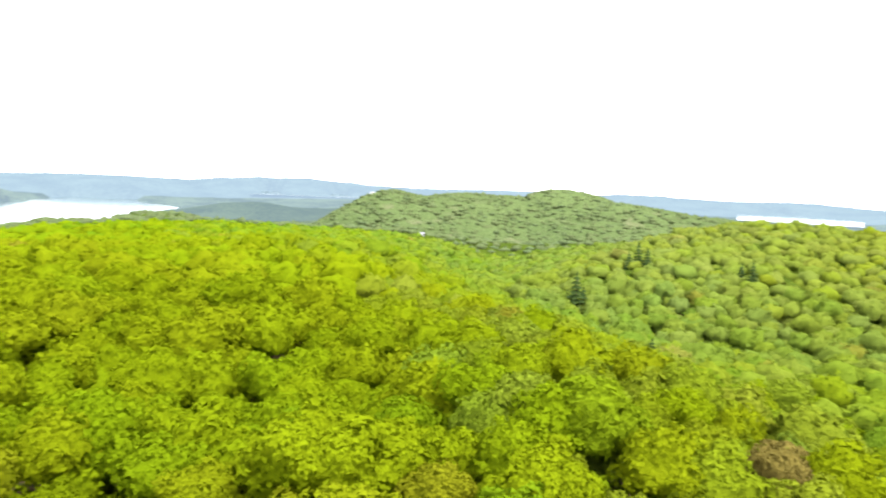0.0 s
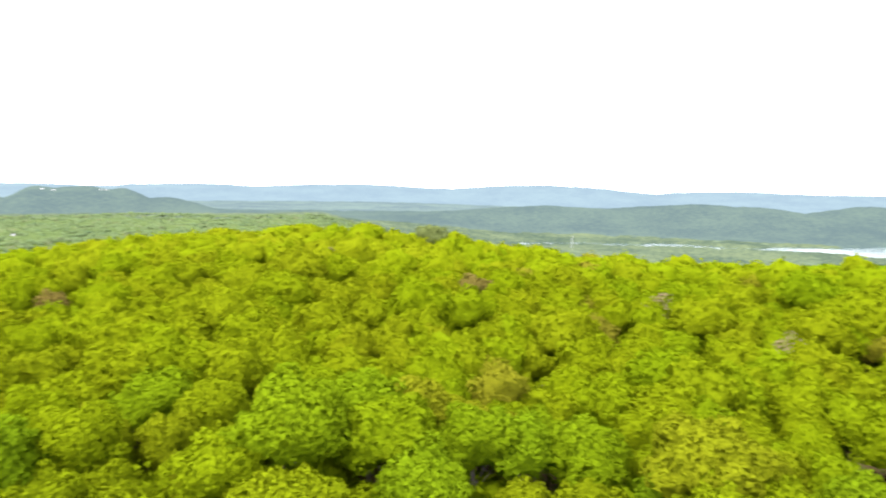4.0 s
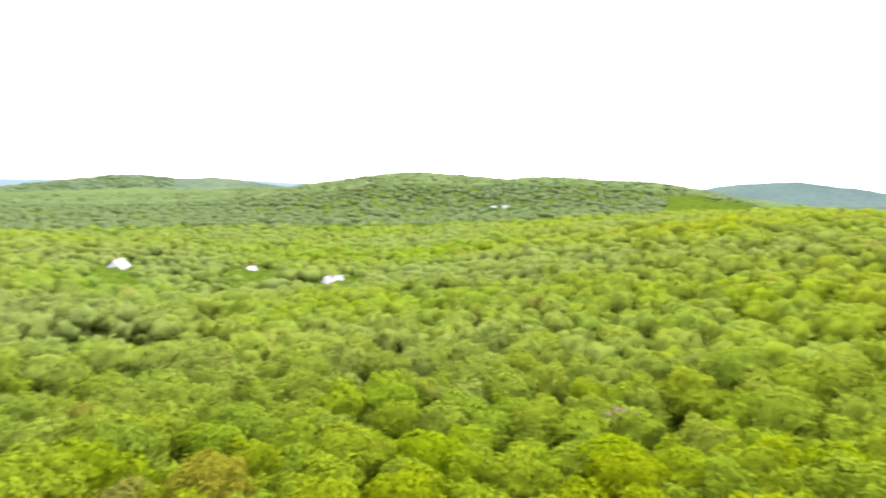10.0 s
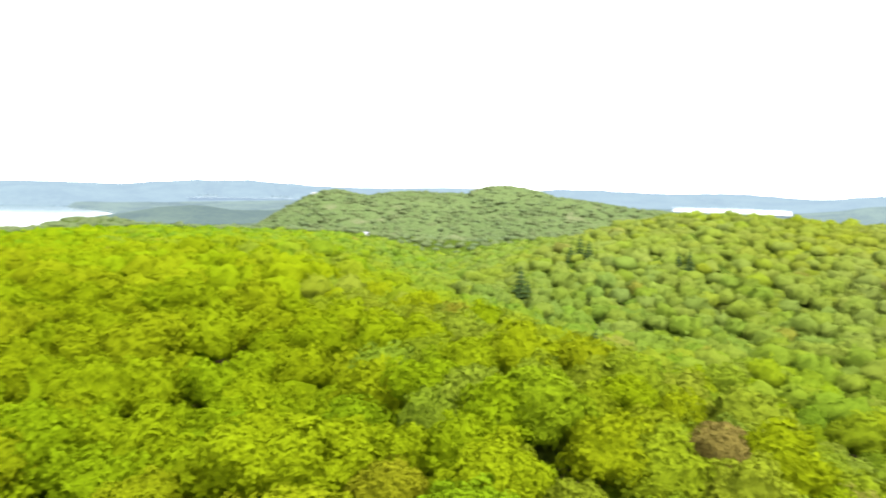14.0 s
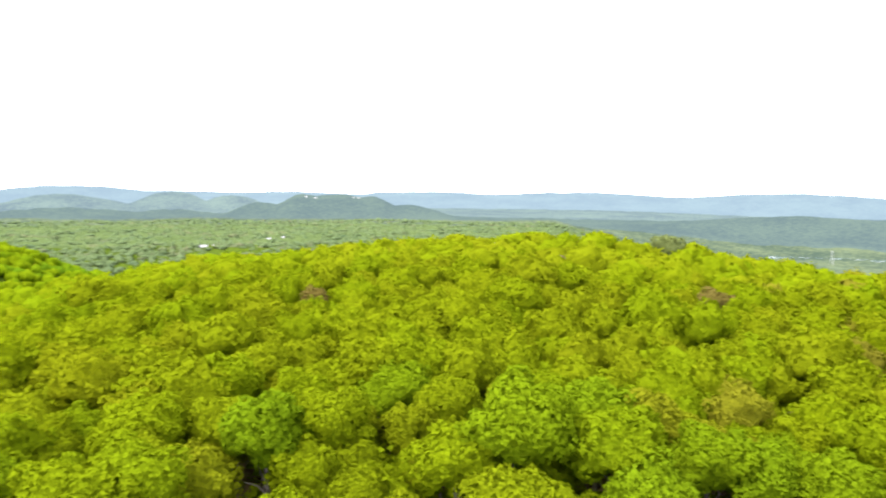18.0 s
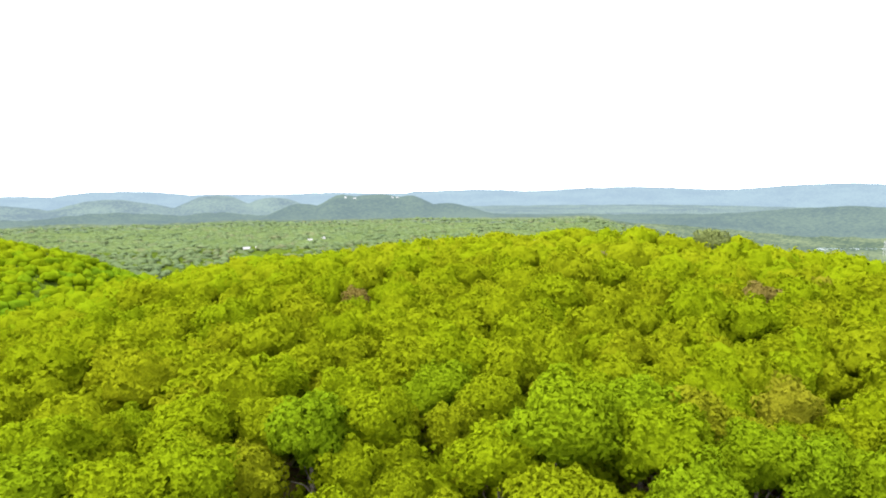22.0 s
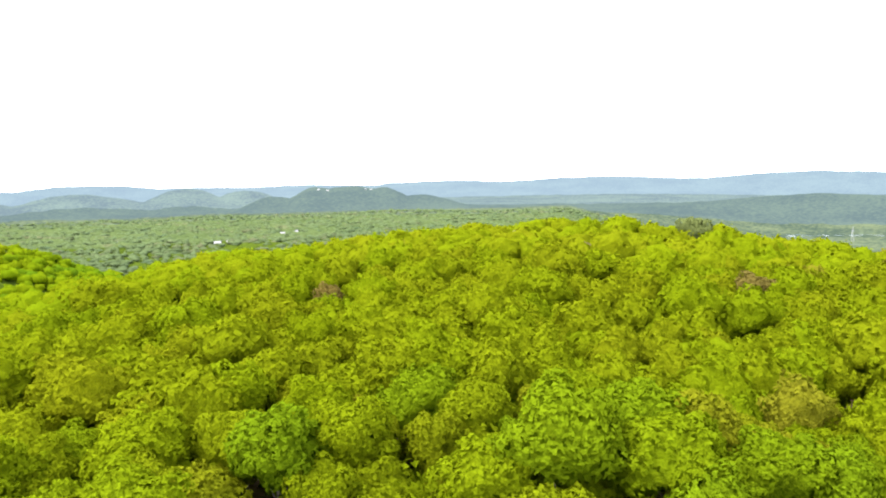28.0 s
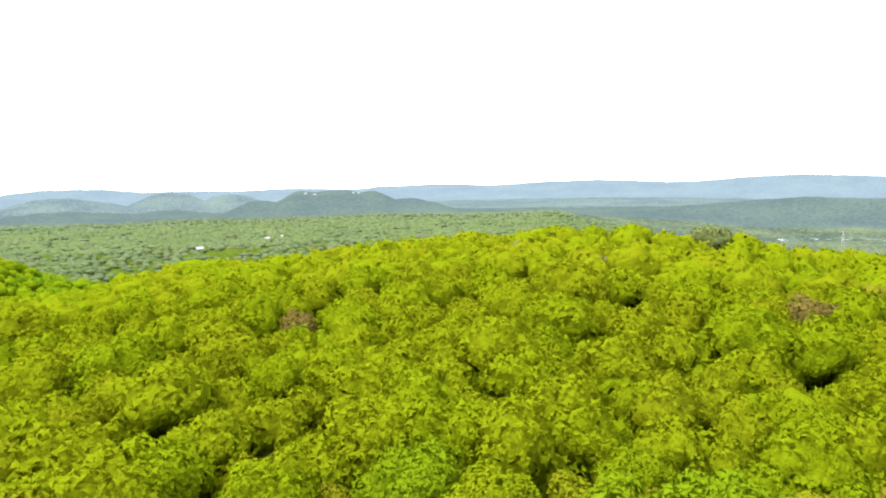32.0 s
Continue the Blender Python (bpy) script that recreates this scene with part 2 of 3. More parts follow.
def lake_mask(x, y):
    """1 on the lake and its narrow arm, 0 on land."""
    az = np.degrees(np.arctan2(-x, y)) % 360
    r = np.hypot(x, y) + 25 * waves(x, y, 260, 5)
    far_shore = np.interp(az, (238, 240.9, 241.3, 245.7, 247.9, 251.3, 253.8, 255, 260, 263.5, 266.6, 273, 280, 285), (3100, 3500, 3850, 3850, 3500, 2990, 2540, 2405, 2130, 2020, 1940, 1910, 1880, 1840))
    near_shore = np.interp(az, (238, 241, 246, 250, 260, 270, 285), (2900, 2450, 1900, 1770, 1790, 1800, 1780))
    return ((az > 238) & (az < 285) & (r > near_shore) & (r < far_shore)).astype(float)


POND_LEVEL = -71.0


def pond_mask(x, y):
    """1 on the far reach of the river and two ponds."""
    az, r = np.degrees(np.arctan2(-x, y)) % 360, np.hypot(x, y)
    bed = np.interp(az, (188.0, 189.6, 191.0, 192.6, 194.8), (3420, 3650, 4080, 4330, 4400))
    reach = (az > 189.2) & (az < 194.4) & (np.abs(r - bed) < np.interp(az, (188, 190, 193, 194.8), (60, 90, 120, 50)))
    pond = (az > 230.4) & (az < 232.4) & (np.hypot((az - 231.4) * 330, r - 4120) < 340)
    cove = (az > 225.2) & (az < 227.3) & (np.hypot((az - 226.2) * 280, r - 4080) < 280)
    return (reach | pond | cove).astype(float)


def far_land(x, y):
    az, r = np.degrees(np.arctan2(-x, y)) % 360, np.hypot(x, y)
    # towards the big hill the land stays a high shelf for the first two kilometres
    shelf = np.clip((az - 20) / 40, 0, 1) * np.clip((153 - az) / 12, 0, 1) * np.clip((2400 - r) / 800, 0, 1)
    base = VALLEY + 78 * shelf + 4 * np.clip((r - 2900) / 700, 0, 1)
    base = base - 27 * np.clip((az - 226) / 8, 0, 1) * np.clip((294 - az) / 8, 0, 1) * np.clip((r - 700) / 300, 0, 1) * np.clip((3900 - r) / 400, 0, 1)
    # the settled valley beyond the hilltop lies higher for the first two kilometres
    base = base + 43 * np.clip((az - 293) / 8, 0, 1) * np.clip((364 - az) / 8, 0, 1) * np.clip((2150 - r) / 500, 0, 1)
    z = base + 5 * waves(x, y, 700, 3) * (r > 2500) + 2.5 * waves(x, y, 230, 4)
    for b, d, top, wide, deep in GREEN_HILLS + BLUE_HILLS + RIM_HILLS:
        cx, cy = spot(b, d)
        ux, uy = cx / d, cy / d
        along, across = (x - cx) * ux + (y - cy) * uy, (y - cy) * ux - (x - cx) * uy
        g = np.exp(-0.5 * (np.abs(across / wide) ** 2.2 + (along / deep) ** 2))
        z = np.maximum(z, base + (top - base) * g + 3.0 * g * waves(x, y, 160, 7))
    z = np.where(r > 3900, np.maximum(z, VALLEY + (66 + 8 * waves(x, y, 900, 8)) * np.clip((r - 3900) / 700, 0, 1)), z)
    m, p = lake_mask(x, y), pond_mask(x, y)
    return z * (1 - m - p) + (LAKE_LEVEL - 4) * m + (POND_LEVEL - 6) * p


def near_land(x, y):
    az, r = np.degrees(np.arctan2(-x, y)) % 360, np.hypot(x, y)
    u = az / 15
    i = np.floor(u).astype(int)
    t = u - i
    lr = np.clip(np.log(np.maximum(r, 1)), LOGS[0], LOGS[-1])
    j = np.clip(np.searchsorted(LOGS, lr, side="right") - 1, 0, len(RINGS) - 2)
    s = (lr - LOGS[j]) / (LOGS[j + 1] - LOGS[j])
    z = 0
    for k, w in ((-1, -.5 * t + t * t - .5 * t ** 3), (0, 1 - 2.5 * t * t + 1.5 * t ** 3), (1, .5 * t + 2 * t * t - 1.5 * t ** 3), (2, -.5 * t * t + .5 * t ** 3)):
        b = (i + k) % 24
        z = z + w * (TABLE[j, b] * (1 - s) + TABLE[j + 1, b] * s)
    mid = TABLE[0].mean()                       # under the hovering point the rings meet
    c = np.clip(r / 45, 0, 1)
    return mid + (z - mid) * c * c * (3 - 2 * c)


# Two ravines between the hills: bearing and distance of the bed, then its half width and depth.
RAVINES = [([(23.8, 130), (15.7, 148), (8.6, 170), (-2.6, 210), (-10.8, 252), (-17.9, 300), (-25.0, 360), (-27.0, 450)], 34, 13.0),
           ([(193.7, 120), (198.8, 140), (204.9, 175), (208.9, 215), (212.5, 280), (214.5, 350), (215.0, 470), (213.0, 620)], 42, 13.0)]


def ravine_cut(x, y):
    cut = 0
    for bed, wide, deep in RAVINES:
        pts = [spot(b, d) for b, d in bed]
        near2 = np.full(np.shape(x), 1e12)
        for (ax, ay), (bx, by) in zip(pts, pts[1:]):
            t = np.clip(((x - ax) * (bx - ax) + (y - ay) * (by - ay)) / ((bx - ax) ** 2 + (by - ay) ** 2), 0, 1)
            near2 = np.minimum(near2, (x - ax - t * (bx - ax)) ** 2 + (y - ay - t * (by - ay)) ** 2)
        cut = cut + deep * np.exp(-near2 / wide ** 2)
    return cut


def land(x, y):
    x, y = np.asarray(x, float), np.asarray(y, float)
    r = np.hypot(x, y)
    s = np.clip((r - 640) / 300, 0, 1)
    s = s * s * (3 - 2 * s)
    return (near_land(x, y) - ravine_cut(x, y)) * (1 - s) + far_land(x, y) * s


# ---- mesh helpers ----
def mesh_of(name, verts, faces, mat, tint=None, smooth=False, normals=None):
    """A mesh from numpy arrays; faces: (n, 3) or (n, 4)."""
    me = bpy.data.meshes.new(name)
    n, k = faces.shape
    me.vertices.add(len(verts))
    me.vertices.foreach_set("co", np.ascontiguousarray(verts, np.float32).ravel())
    me.loops.add(n * k)
    me.loops.foreach_set("vertex_index", np.ascontiguousarray(faces, np.int32).ravel())
    me.polygons.add(n)
    me.polygons.foreach_set("loop_start", np.arange(0, n * k, k, dtype=np.int32))
    if smooth:
        me.polygons.foreach_set("use_smooth", np.ones(n, bool))
    if tint is not None:
        me.attributes.new("tint", "FLOAT", "POINT").data.foreach_set("value", np.ascontiguousarray(tint, np.float32))
    me.materials.append(mat)
    me.update(calc_edges=True)
    if normals is not None:
        me.attributes.new("custom_normal", "FLOAT_VECTOR", "POINT").data.foreach_set("vector", np.ascontiguousarray(normals, np.float32).ravel())
    return me


def part(name, bm, mat, parent, label=""):
    me = bpy.data.meshes.new(name)
    bm.to_mesh(me)
    bm.free()
    me.materials.append(mat)
    ob = new(name, me)
    ob.parent = parent
    return tagged(ob, label) if label else ob


def polar_sheet(name, r0, r1, nr, na, mat, lift=0.0, rough=0.0, seed=0, power=1.0):
    """A ring of land from r0 to r1, with crowns as small bumps."""
    rr = r0 + (r1 - r0) * np.linspace(0, 1, nr) ** power
    aa = np.linspace(0, 2 * np.pi, na, endpoint=False)
    R, A = np.meshgrid(rr, aa, indexing="ij")
    rg = np.random.default_rng(seed)
    if rough:
        R = R + rg.uniform(-.3, .3, R.shape) * (r1 - r0) / nr
        R[0], R[-1] = r0, r1
    X, Y = -np.sin(A) * R, np.cos(A) * R
    Z = land(X, Y)
    if rough:                                     # the inner edge dives under the ring before it
        Z[0] -= 16
    wet = lake_mask(X, Y) + pond_mask(X, Y) > 0.5
    Z = Z + np.where(wet, 0, lift + rough * rg.uniform(-1, 1, R.shape))
    v = np.stack([X, Y, Z], -1).reshape(-1, 3)
    i, j = np.meshgrid(np.arange(nr - 1), np.arange(na), indexing="ij")
    k = (j + 1) % na
    f = np.stack([i * na + j, (i + 1) * na + j, (i + 1) * na + k, i * na + k], -1).reshape(-1, 4)
    return new(name, mesh_of(name, v, f, mat, smooth=True))


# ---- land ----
# greens darkened for the shade between crowns, which a flat sheet doesn't catch
GREEN_SHADED = far_woods("woods_green_shaded", (0.024, 0.038, 0.004), (0.040, 0.058, 0.007), 0.13)
tagged(polar_sheet("ground", 0.5, 620, 150, 240, SOIL, power=1.4), "brown leaf-littered forest floor under the trees", "ground", kind="structure")
tagged(polar_sheet("undergrowth", 285, 620, 60, 700, GREEN_SHADED, 7.6, 1.4, 13), "green undergrowth and low branches below the far crowns, coloured dark for shade", "undergrowth", kind="structure")
tagged(polar_sheet("green_slopes", 600, 960, 50, 600, GREEN_SHADED, 10.0, 2.6, 11), "wooded green slopes beyond the near ridges", "hills", kind="structure")
# base greens made paler for the haze over these hills
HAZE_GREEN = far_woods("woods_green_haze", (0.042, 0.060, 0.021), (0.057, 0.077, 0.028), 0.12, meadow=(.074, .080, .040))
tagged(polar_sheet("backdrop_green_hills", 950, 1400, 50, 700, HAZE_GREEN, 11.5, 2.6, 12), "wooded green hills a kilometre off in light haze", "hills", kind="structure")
# Each farther band glows bluer and stronger in place of thicker haze.
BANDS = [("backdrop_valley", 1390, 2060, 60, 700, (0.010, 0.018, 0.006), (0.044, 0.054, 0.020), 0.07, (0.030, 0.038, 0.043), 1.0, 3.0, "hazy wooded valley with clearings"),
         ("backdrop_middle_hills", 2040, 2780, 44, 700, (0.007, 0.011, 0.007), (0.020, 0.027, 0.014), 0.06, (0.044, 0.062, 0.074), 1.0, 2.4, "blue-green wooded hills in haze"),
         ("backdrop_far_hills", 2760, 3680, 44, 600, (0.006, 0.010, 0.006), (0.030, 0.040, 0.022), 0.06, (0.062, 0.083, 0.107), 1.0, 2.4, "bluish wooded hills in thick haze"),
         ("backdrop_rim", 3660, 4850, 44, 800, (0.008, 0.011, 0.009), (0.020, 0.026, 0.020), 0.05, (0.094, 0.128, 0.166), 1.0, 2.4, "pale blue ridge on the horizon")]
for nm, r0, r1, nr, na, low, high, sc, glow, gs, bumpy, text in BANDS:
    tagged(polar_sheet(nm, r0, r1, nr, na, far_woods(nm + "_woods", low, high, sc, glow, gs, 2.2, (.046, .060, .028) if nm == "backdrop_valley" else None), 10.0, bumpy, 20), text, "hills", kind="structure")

water_mat, n, l, b = material("lake_water", 0.12)
b.inputs["Base Color"].default_value = (0.05, 0.07, 0.075, 1)
b.inputs["Specular IOR Level"].default_value = 0.6
ripple = noise_node(n, l, 0.05, 4)
wb = n.new("ShaderNodeBump")
wb.inputs["Distance"].default_value = 0.4
l.new(ripple.outputs[0], wb.inputs["Height"])
l.new(wb.outputs[0], b.inputs["Normal"])


def water_sheet(name, b0, b1, d0, d1, z, label):
    aa, rr = np.radians(np.linspace(b0, b1, 40)), np.linspace(d0, d1, 12)
    R, A = np.meshgrid(rr, aa, indexing="ij")
    v = np.stack([-np.sin(A) * R, np.cos(A) * R, 0 * R + z], -1).reshape(-1, 3)
    i, j = np.meshgrid(np.arange(11), np.arange(39), indexing="ij")
    f = np.stack([i * 40 + j, (i + 1) * 40 + j, (i + 1) * 40 + j + 1, i * 40 + j + 1], -1).reshape(-1, 4)[:, ::-1]
    return tagged(new(name, mesh_of(name, v, f, water_mat)), label, "lake", kind="structure")


water_sheet("water_river", 187.2, 195.4, 3200, 4760, POND_LEVEL, "narrow far reach of pale water")
water_sheet("water_pond", 224.6, 233.0, 3720, 4520, POND_LEVEL, "small far ponds of pale water")
water_sheet("water", 236.3, 286.6, 1600, 3900, LAKE_LEVEL, "calm pale lake reflecting the white sky")


ISLETS = [(253.6, 2236, 20), (250.5, 2244, 14), (252.6, 2660, 46)]


# ---- trees: shapes ----
def crown(rg, around, rise, leaves, leaf, lobes=12, radius=3.5, tall=3.0, core=.9, knobs=5):
    """A broad crown of lobes knobbed like cauliflower and set with leaf sprays: points, triangles and outward directions. Its foot is at z = 0."""
    cs, rs = [(0, 0, tall * .60)], [radius * .52]
    for k in range(lobes):
        a, up = k * 2.399 + rg.uniform(-.5, .5), 1 - 1.32 * (k + .5) / lobes
        out = math.sqrt(1 - min(1, abs(up)) ** 2) * rg.uniform(.50, .78) * radius
        cs.append((math.cos(a) * out, math.sin(a) * out, tall * (0.60 + 0.56 * up + rg.uniform(-.16, .16))))
        rs.append(radius * rg.uniform(.27, .44))
    cs, rs = np.array(cs), np.array(rs)
    mid = np.array((0, 0, tall * .45))

    def unit(q):
        return q / np.linalg.norm(q, axis=1)[:, None]

    # smaller knobs on the upper side of every lobe
    turn = rg.normal(size=(len(cs) * knobs, 3)) + (0, 0, .35)
    ks = np.repeat(rs, knobs) * rg.uniform(.38, .70, len(turn)) if knobs else rs[:0]
    kc = np.repeat(cs, knobs, 0) + unit(turn) * (np.repeat(rs, knobs) * rg.uniform(.72, 1.02, len(turn)))[:, None] if knobs else cs[:0]
    home = np.concatenate([cs, np.repeat(cs, knobs, 0)])
    cs, rs = np.concatenate([cs, kc]), np.concatenate([rs, ks])

    a, e = np.linspace(0, 2 * np.pi, around, endpoint=False), np.linspace(-.7, np.pi / 2 * .90, rise)
    E, A = np.meshgrid(e, a, indexing="ij")
    A = A + (np.arange(rise) % 2)[:, None] * np.pi / around + rg.uniform(-.12, .12, A.shape)
    d = np.stack([np.cos(A) * np.cos(E), np.sin(A) * np.cos(E), np.sin(E)], -1).reshape(-1, 3)
    d = np.concatenate([d, [(0, 0, 1)]])
    # where rays from the crown's middle leave the lobes, and the way out there
    o = mid - cs
    bq = d @ o.T
    disc = bq ** 2 - ((o ** 2).sum(1) - rs ** 2)
    t = np.where(disc > 0, -bq + np.sqrt(np.maximum(disc, 0)), 0)
    k = t.argmax(1)
    v = mid + d * np.maximum(t.max(1), radius * .3)[:, None]
    nv = unit(.8 * unit(v - cs[k]) + .45 * unit(v - home[k]) + .55 * d)
    v = mid + (v - mid) * core
    i, j = np.meshgrid(np.arange(rise - 1), np.arange(around), indexing="ij")
    k = (j + 1) % around
    q = np.stack([i * around + j, i * around + k, (i + 1) * around + k, (i + 1) * around + j], -1).reshape(-1, 4)
    last = (rise - 1) * around + np.arange(around)
    f = np.concatenate([q[:, :3], q[:, [0, 2, 3]], np.stack([last, np.roll(last, -1), np.full(around, len(v) - 1)], 1)])
    if leaves:
        m = leaves * 7
        k = rg.choice(len(rs), m, p=rs ** 2 / (rs ** 2).sum())
        g = unit(rg.normal(size=(m, 3)) + (0, 0, .25))
        p = cs[k] + g * rs[k][:, None]
        gap = (np.linalg.norm(p[:, None] - cs[None], axis=2) / rs[None]).min(1)
        ok = np.flatnonzero((gap > .93) & (p[:, 2] > .03 * tall) & (g[:, 2] > -.6))[:leaves]
        k, g, p = k[ok], g[ok], p[ok]
        p = p + g * rg.uniform(-.12, .16, (len(p), 1))
        q = unit(g + rg.normal(size=g.shape) * .42)
        t = unit(np.cross(q, rg.normal(size=q.shape)))
        w = np.cross(q, t)
        size = leaf * rg.uniform(.6, 1.4, (len(p), 1))
        lv = np.stack([p + t * size * .62, p - t * size * .34 + w * size * .5, p - t * size * .34 - w * size * .5], 1).reshape(-1, 3)
        ln = np.repeat(unit(.45 * g + .40 * unit(p - home[k]) + .55 * unit(p - mid) + .16 * q), 3, 0)
        f = np.concatenate([f, np.arange(3 * len(p)).reshape(-1, 3) + len(v)])
        v, nv = np.concatenate([v, lv]), np.concatenate([nv, ln])
    return v, f, nv


def trunk_mesh(name, rg, height, radius, limbs, mat):
    """A tapered, slightly bent trunk with limbs rising into the crown."""
    bm = bmesh.new()

    def tube(p0, p1, r0, r1, sides, bends=2):
        p0, p1 = Vector(p0), Vector(p1)
        last = None
        side = (p1 - p0).normalized().orthogonal()
        for k in range(bends + 1):
            s = k / bends
            c = p0.lerp(p1, s) + Vector(rg.normal(size=3) * 0.12 * (0 < k < bends))
            ax = (p1 - p0).normalized()
            ring = [bm.verts.new(c + Matrix.Rotation(2 * math.pi * q / sides, 3, ax) @ side * (r0 + (r1 - r0) * s)) for q in range(sides)]
            if last:
                for q in range(sides):
                    bm.faces.new((last[q], last[(q + 1) % sides], ring[(q + 1) % sides], ring[q]))
            last = ring
        bm.faces.new(last)

    tube((0, 0, -0.6), (rg.normal() * .2, rg.normal() * .2, height), radius, radius * .35, 7, 3)
    for k in range(limbs):
        a, z = k * 2.4 + rg.uniform(0, .6), height * rg.uniform(.5, .85)
        o = rg.uniform(1.4, 2.6)
        tube((0, 0, z), (math.cos(a) * o, math.sin(a) * o, z + rg.uniform(1.6, 3.2)), radius * .38, radius * .1, 5)
    me = bpy.data.meshes.new(name)
    bm.to_mesh(me)
    bm.free()
    me.materials.append(mat)
    return me


def scatter(name, templates, spots, mat, label, category="woods"):
    """Many trees joined into one mesh; spots: x, y, z, scale, turn, tint."""
    rg = np.random.default_rng(len(spots))
    pick = rg.integers(len(templates), size=len(spots))
    vs, fs, ts, ns, cl, base = [], [], [], [], [], 0
    for k, (tv, tf, tn) in enumerate(templates):
        sp = spots[pick == k]
        if not len(sp):
            continue
        c, s = np.cos(sp[:, 4])[:, None], np.sin(sp[:, 4])[:, None]
        sc = sp[:, 3][:, None]
        x = (tv[:, 0] * c - tv[:, 1] * s) * sc + sp[:, 0][:, None]
        y = (tv[:, 0] * s + tv[:, 1] * c) * sc + sp[:, 1][:, None]
        z = tv[:, 2] * (0.35 + 0.65 * sc) + sp[:, 2][:, None]
        vs.append(np.stack([x, y, z], -1).reshape(-1, 3))
        fs.append((tf[None] + (np.arange(len(sp)) * len(tv))[:, None, None]).reshape(-1, 3) + base)
        ns.append(np.stack([tn[:, 0] * c - tn[:, 1] * s, tn[:, 0] * s + tn[:, 1] * c, tn[:, 2] + 0 * c], -1).reshape(-1, 3))
        ts.append(np.repeat(sp[:, 5], len(tv)))
        cl.append(np.repeat(sp[:, 6], len(tv)))
        base += len(tv) * len(sp)
    ob = new(name, mesh_of(name, np.concatenate(vs), np.concatenate(fs), mat, np.concatenate(ts), True, np.concatenate(ns)))
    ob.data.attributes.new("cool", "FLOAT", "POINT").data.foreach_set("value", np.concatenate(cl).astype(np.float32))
    return tagged(ob, label, category, kind="stuff")


# ---- trees: where they stand ----
def loose_grid(r1, gap, rg):
    """A loosened triangular grid over a square of half side r1."""
    k = int(r1 / gap) + 2
    gx, gy = np.meshgrid(np.arange(-k, k + 1), np.arange(-int(k / .87) - 1, int(k / .87) + 2))
    x = (gx + 0.5 * (gy % 2)).ravel() * gap + rg.uniform(-.33, .33, gx.size) * gap
    return x, gy.ravel() * gap * .87 + rg.uniform(-.33, .33, gx.size) * gap


BIG = 1.08


def on_hilltop(x, y):
    """The dry hilltop about bearing 315, where the trees are smaller."""
    return np.cos(np.arctan2(-x, y) - radians(312)) > .62


def tree_spots(r0, r1, gap, seed):
    """Trees between two rings: x, y, crown foot, scale, turn, tint, haze share."""
    rg = np.random.default_rng(seed)
    xs, ys = loose_grid(r1, gap, rg)
    xb, yb = loose_grid(r1, gap * BIG, rg)
    top, low = on_hilltop(xs, ys), ~on_hilltop(xb, yb)
    x, y = np.concatenate([xs[top], xb[low]]), np.concatenate([ys[top], yb[low]])
    large = np.concatenate([np.ones(top.sum()), np.full(low.sum(), BIG)])
    r = np.hypot(x, y)
    keep = (r >= r0) & (r < r1)
    for cx, cy, rad in CLEARINGS:
        keep &= np.hypot(x - cx, y - cy) > rad
    x, y, r, large = x[keep], y[keep], r[keep], large[keep]
    n = len(x)
    sc = large * np.clip(rg.normal(1.0, .20, n), .62, 1.5)
    patch = waves(x, y, 170, 41)
    # greener tints in the hollows, yellower ones on the tops
    hollow = np.clip(-(land(x, y) + 2) / 14, -0.5, 1)
    tint = np.clip(.22 + .56 * rg.beta(2.2, 2.2, n) + .10 * patch + .22 * hollow - .02, 0.15, 1)
    # greener kinds on the lake side; pine hill's shaded face painted a darker green
    az = np.degrees(np.arctan2(-x, y)) % 360
    tint = np.clip(tint + .20 * np.exp(-((az - 226) / 34) ** 2) + .22 * np.exp(-(((az - 352 + 180) % 360 - 180) / 22) ** 2) * np.clip((r - 170) / 60, 0, 1), .15, 1)
    odd = rg.random(n) < .014
    tint[odd] = rg.uniform(0, .05, odd.sum())
    drop = np.zeros(n)
    for cx, cy, rad, depth in DIPS:
        drop = np.maximum(drop, depth * np.clip(1.3 * (1 - np.hypot(x - cx, y - cy) / rad), 0, 1))
    foot = land(x, y) - drop + 13.5 - 6.6 + (sc / large - 1) * 2.2 - (large - 1) * 3.2 + rg.normal(0, .55, n)
    return np.stack([x, y, foot, sc, rg.uniform(0, 6.3, n), tint, haze_share(x, y, rg)], 1)


def haze_share(x, y, rg):
    """How much haze colour a tree's leaves take: most of it down the long slope about bearing 125."""
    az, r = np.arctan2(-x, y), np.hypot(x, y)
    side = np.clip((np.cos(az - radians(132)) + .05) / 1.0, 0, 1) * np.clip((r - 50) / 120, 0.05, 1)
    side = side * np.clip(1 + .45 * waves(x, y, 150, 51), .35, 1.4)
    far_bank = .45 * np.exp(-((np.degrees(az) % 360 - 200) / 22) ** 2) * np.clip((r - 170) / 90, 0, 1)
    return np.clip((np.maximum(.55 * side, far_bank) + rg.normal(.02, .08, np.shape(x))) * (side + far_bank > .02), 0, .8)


# Houses: bearing, distance, turn, length, depth, wall height, roof rise.
HOUSES = [("gabled_house", 168.9, 190, 18, 11.0, 7.6, 4.2, 3.0), ("white_house", 125.9, 392, 60, 8.5, 7.5, 8.0, 3.6),
          ("grey_roofed_house", 110.0, 345, 205, 8.5, 6.5, 7.5, 3.0), ("small_white_house", 116.4, 400, 40, 5.0, 4.5, 7.5, 2.4)]
ROAD = [(121.2, 194), (124.4, 199), (128.5, 203), (134.0, 203), (140.6, 202), (146.2, 206), (150.7, 212), (153.0, 224), (152.6, 238), (151.6, 256)]
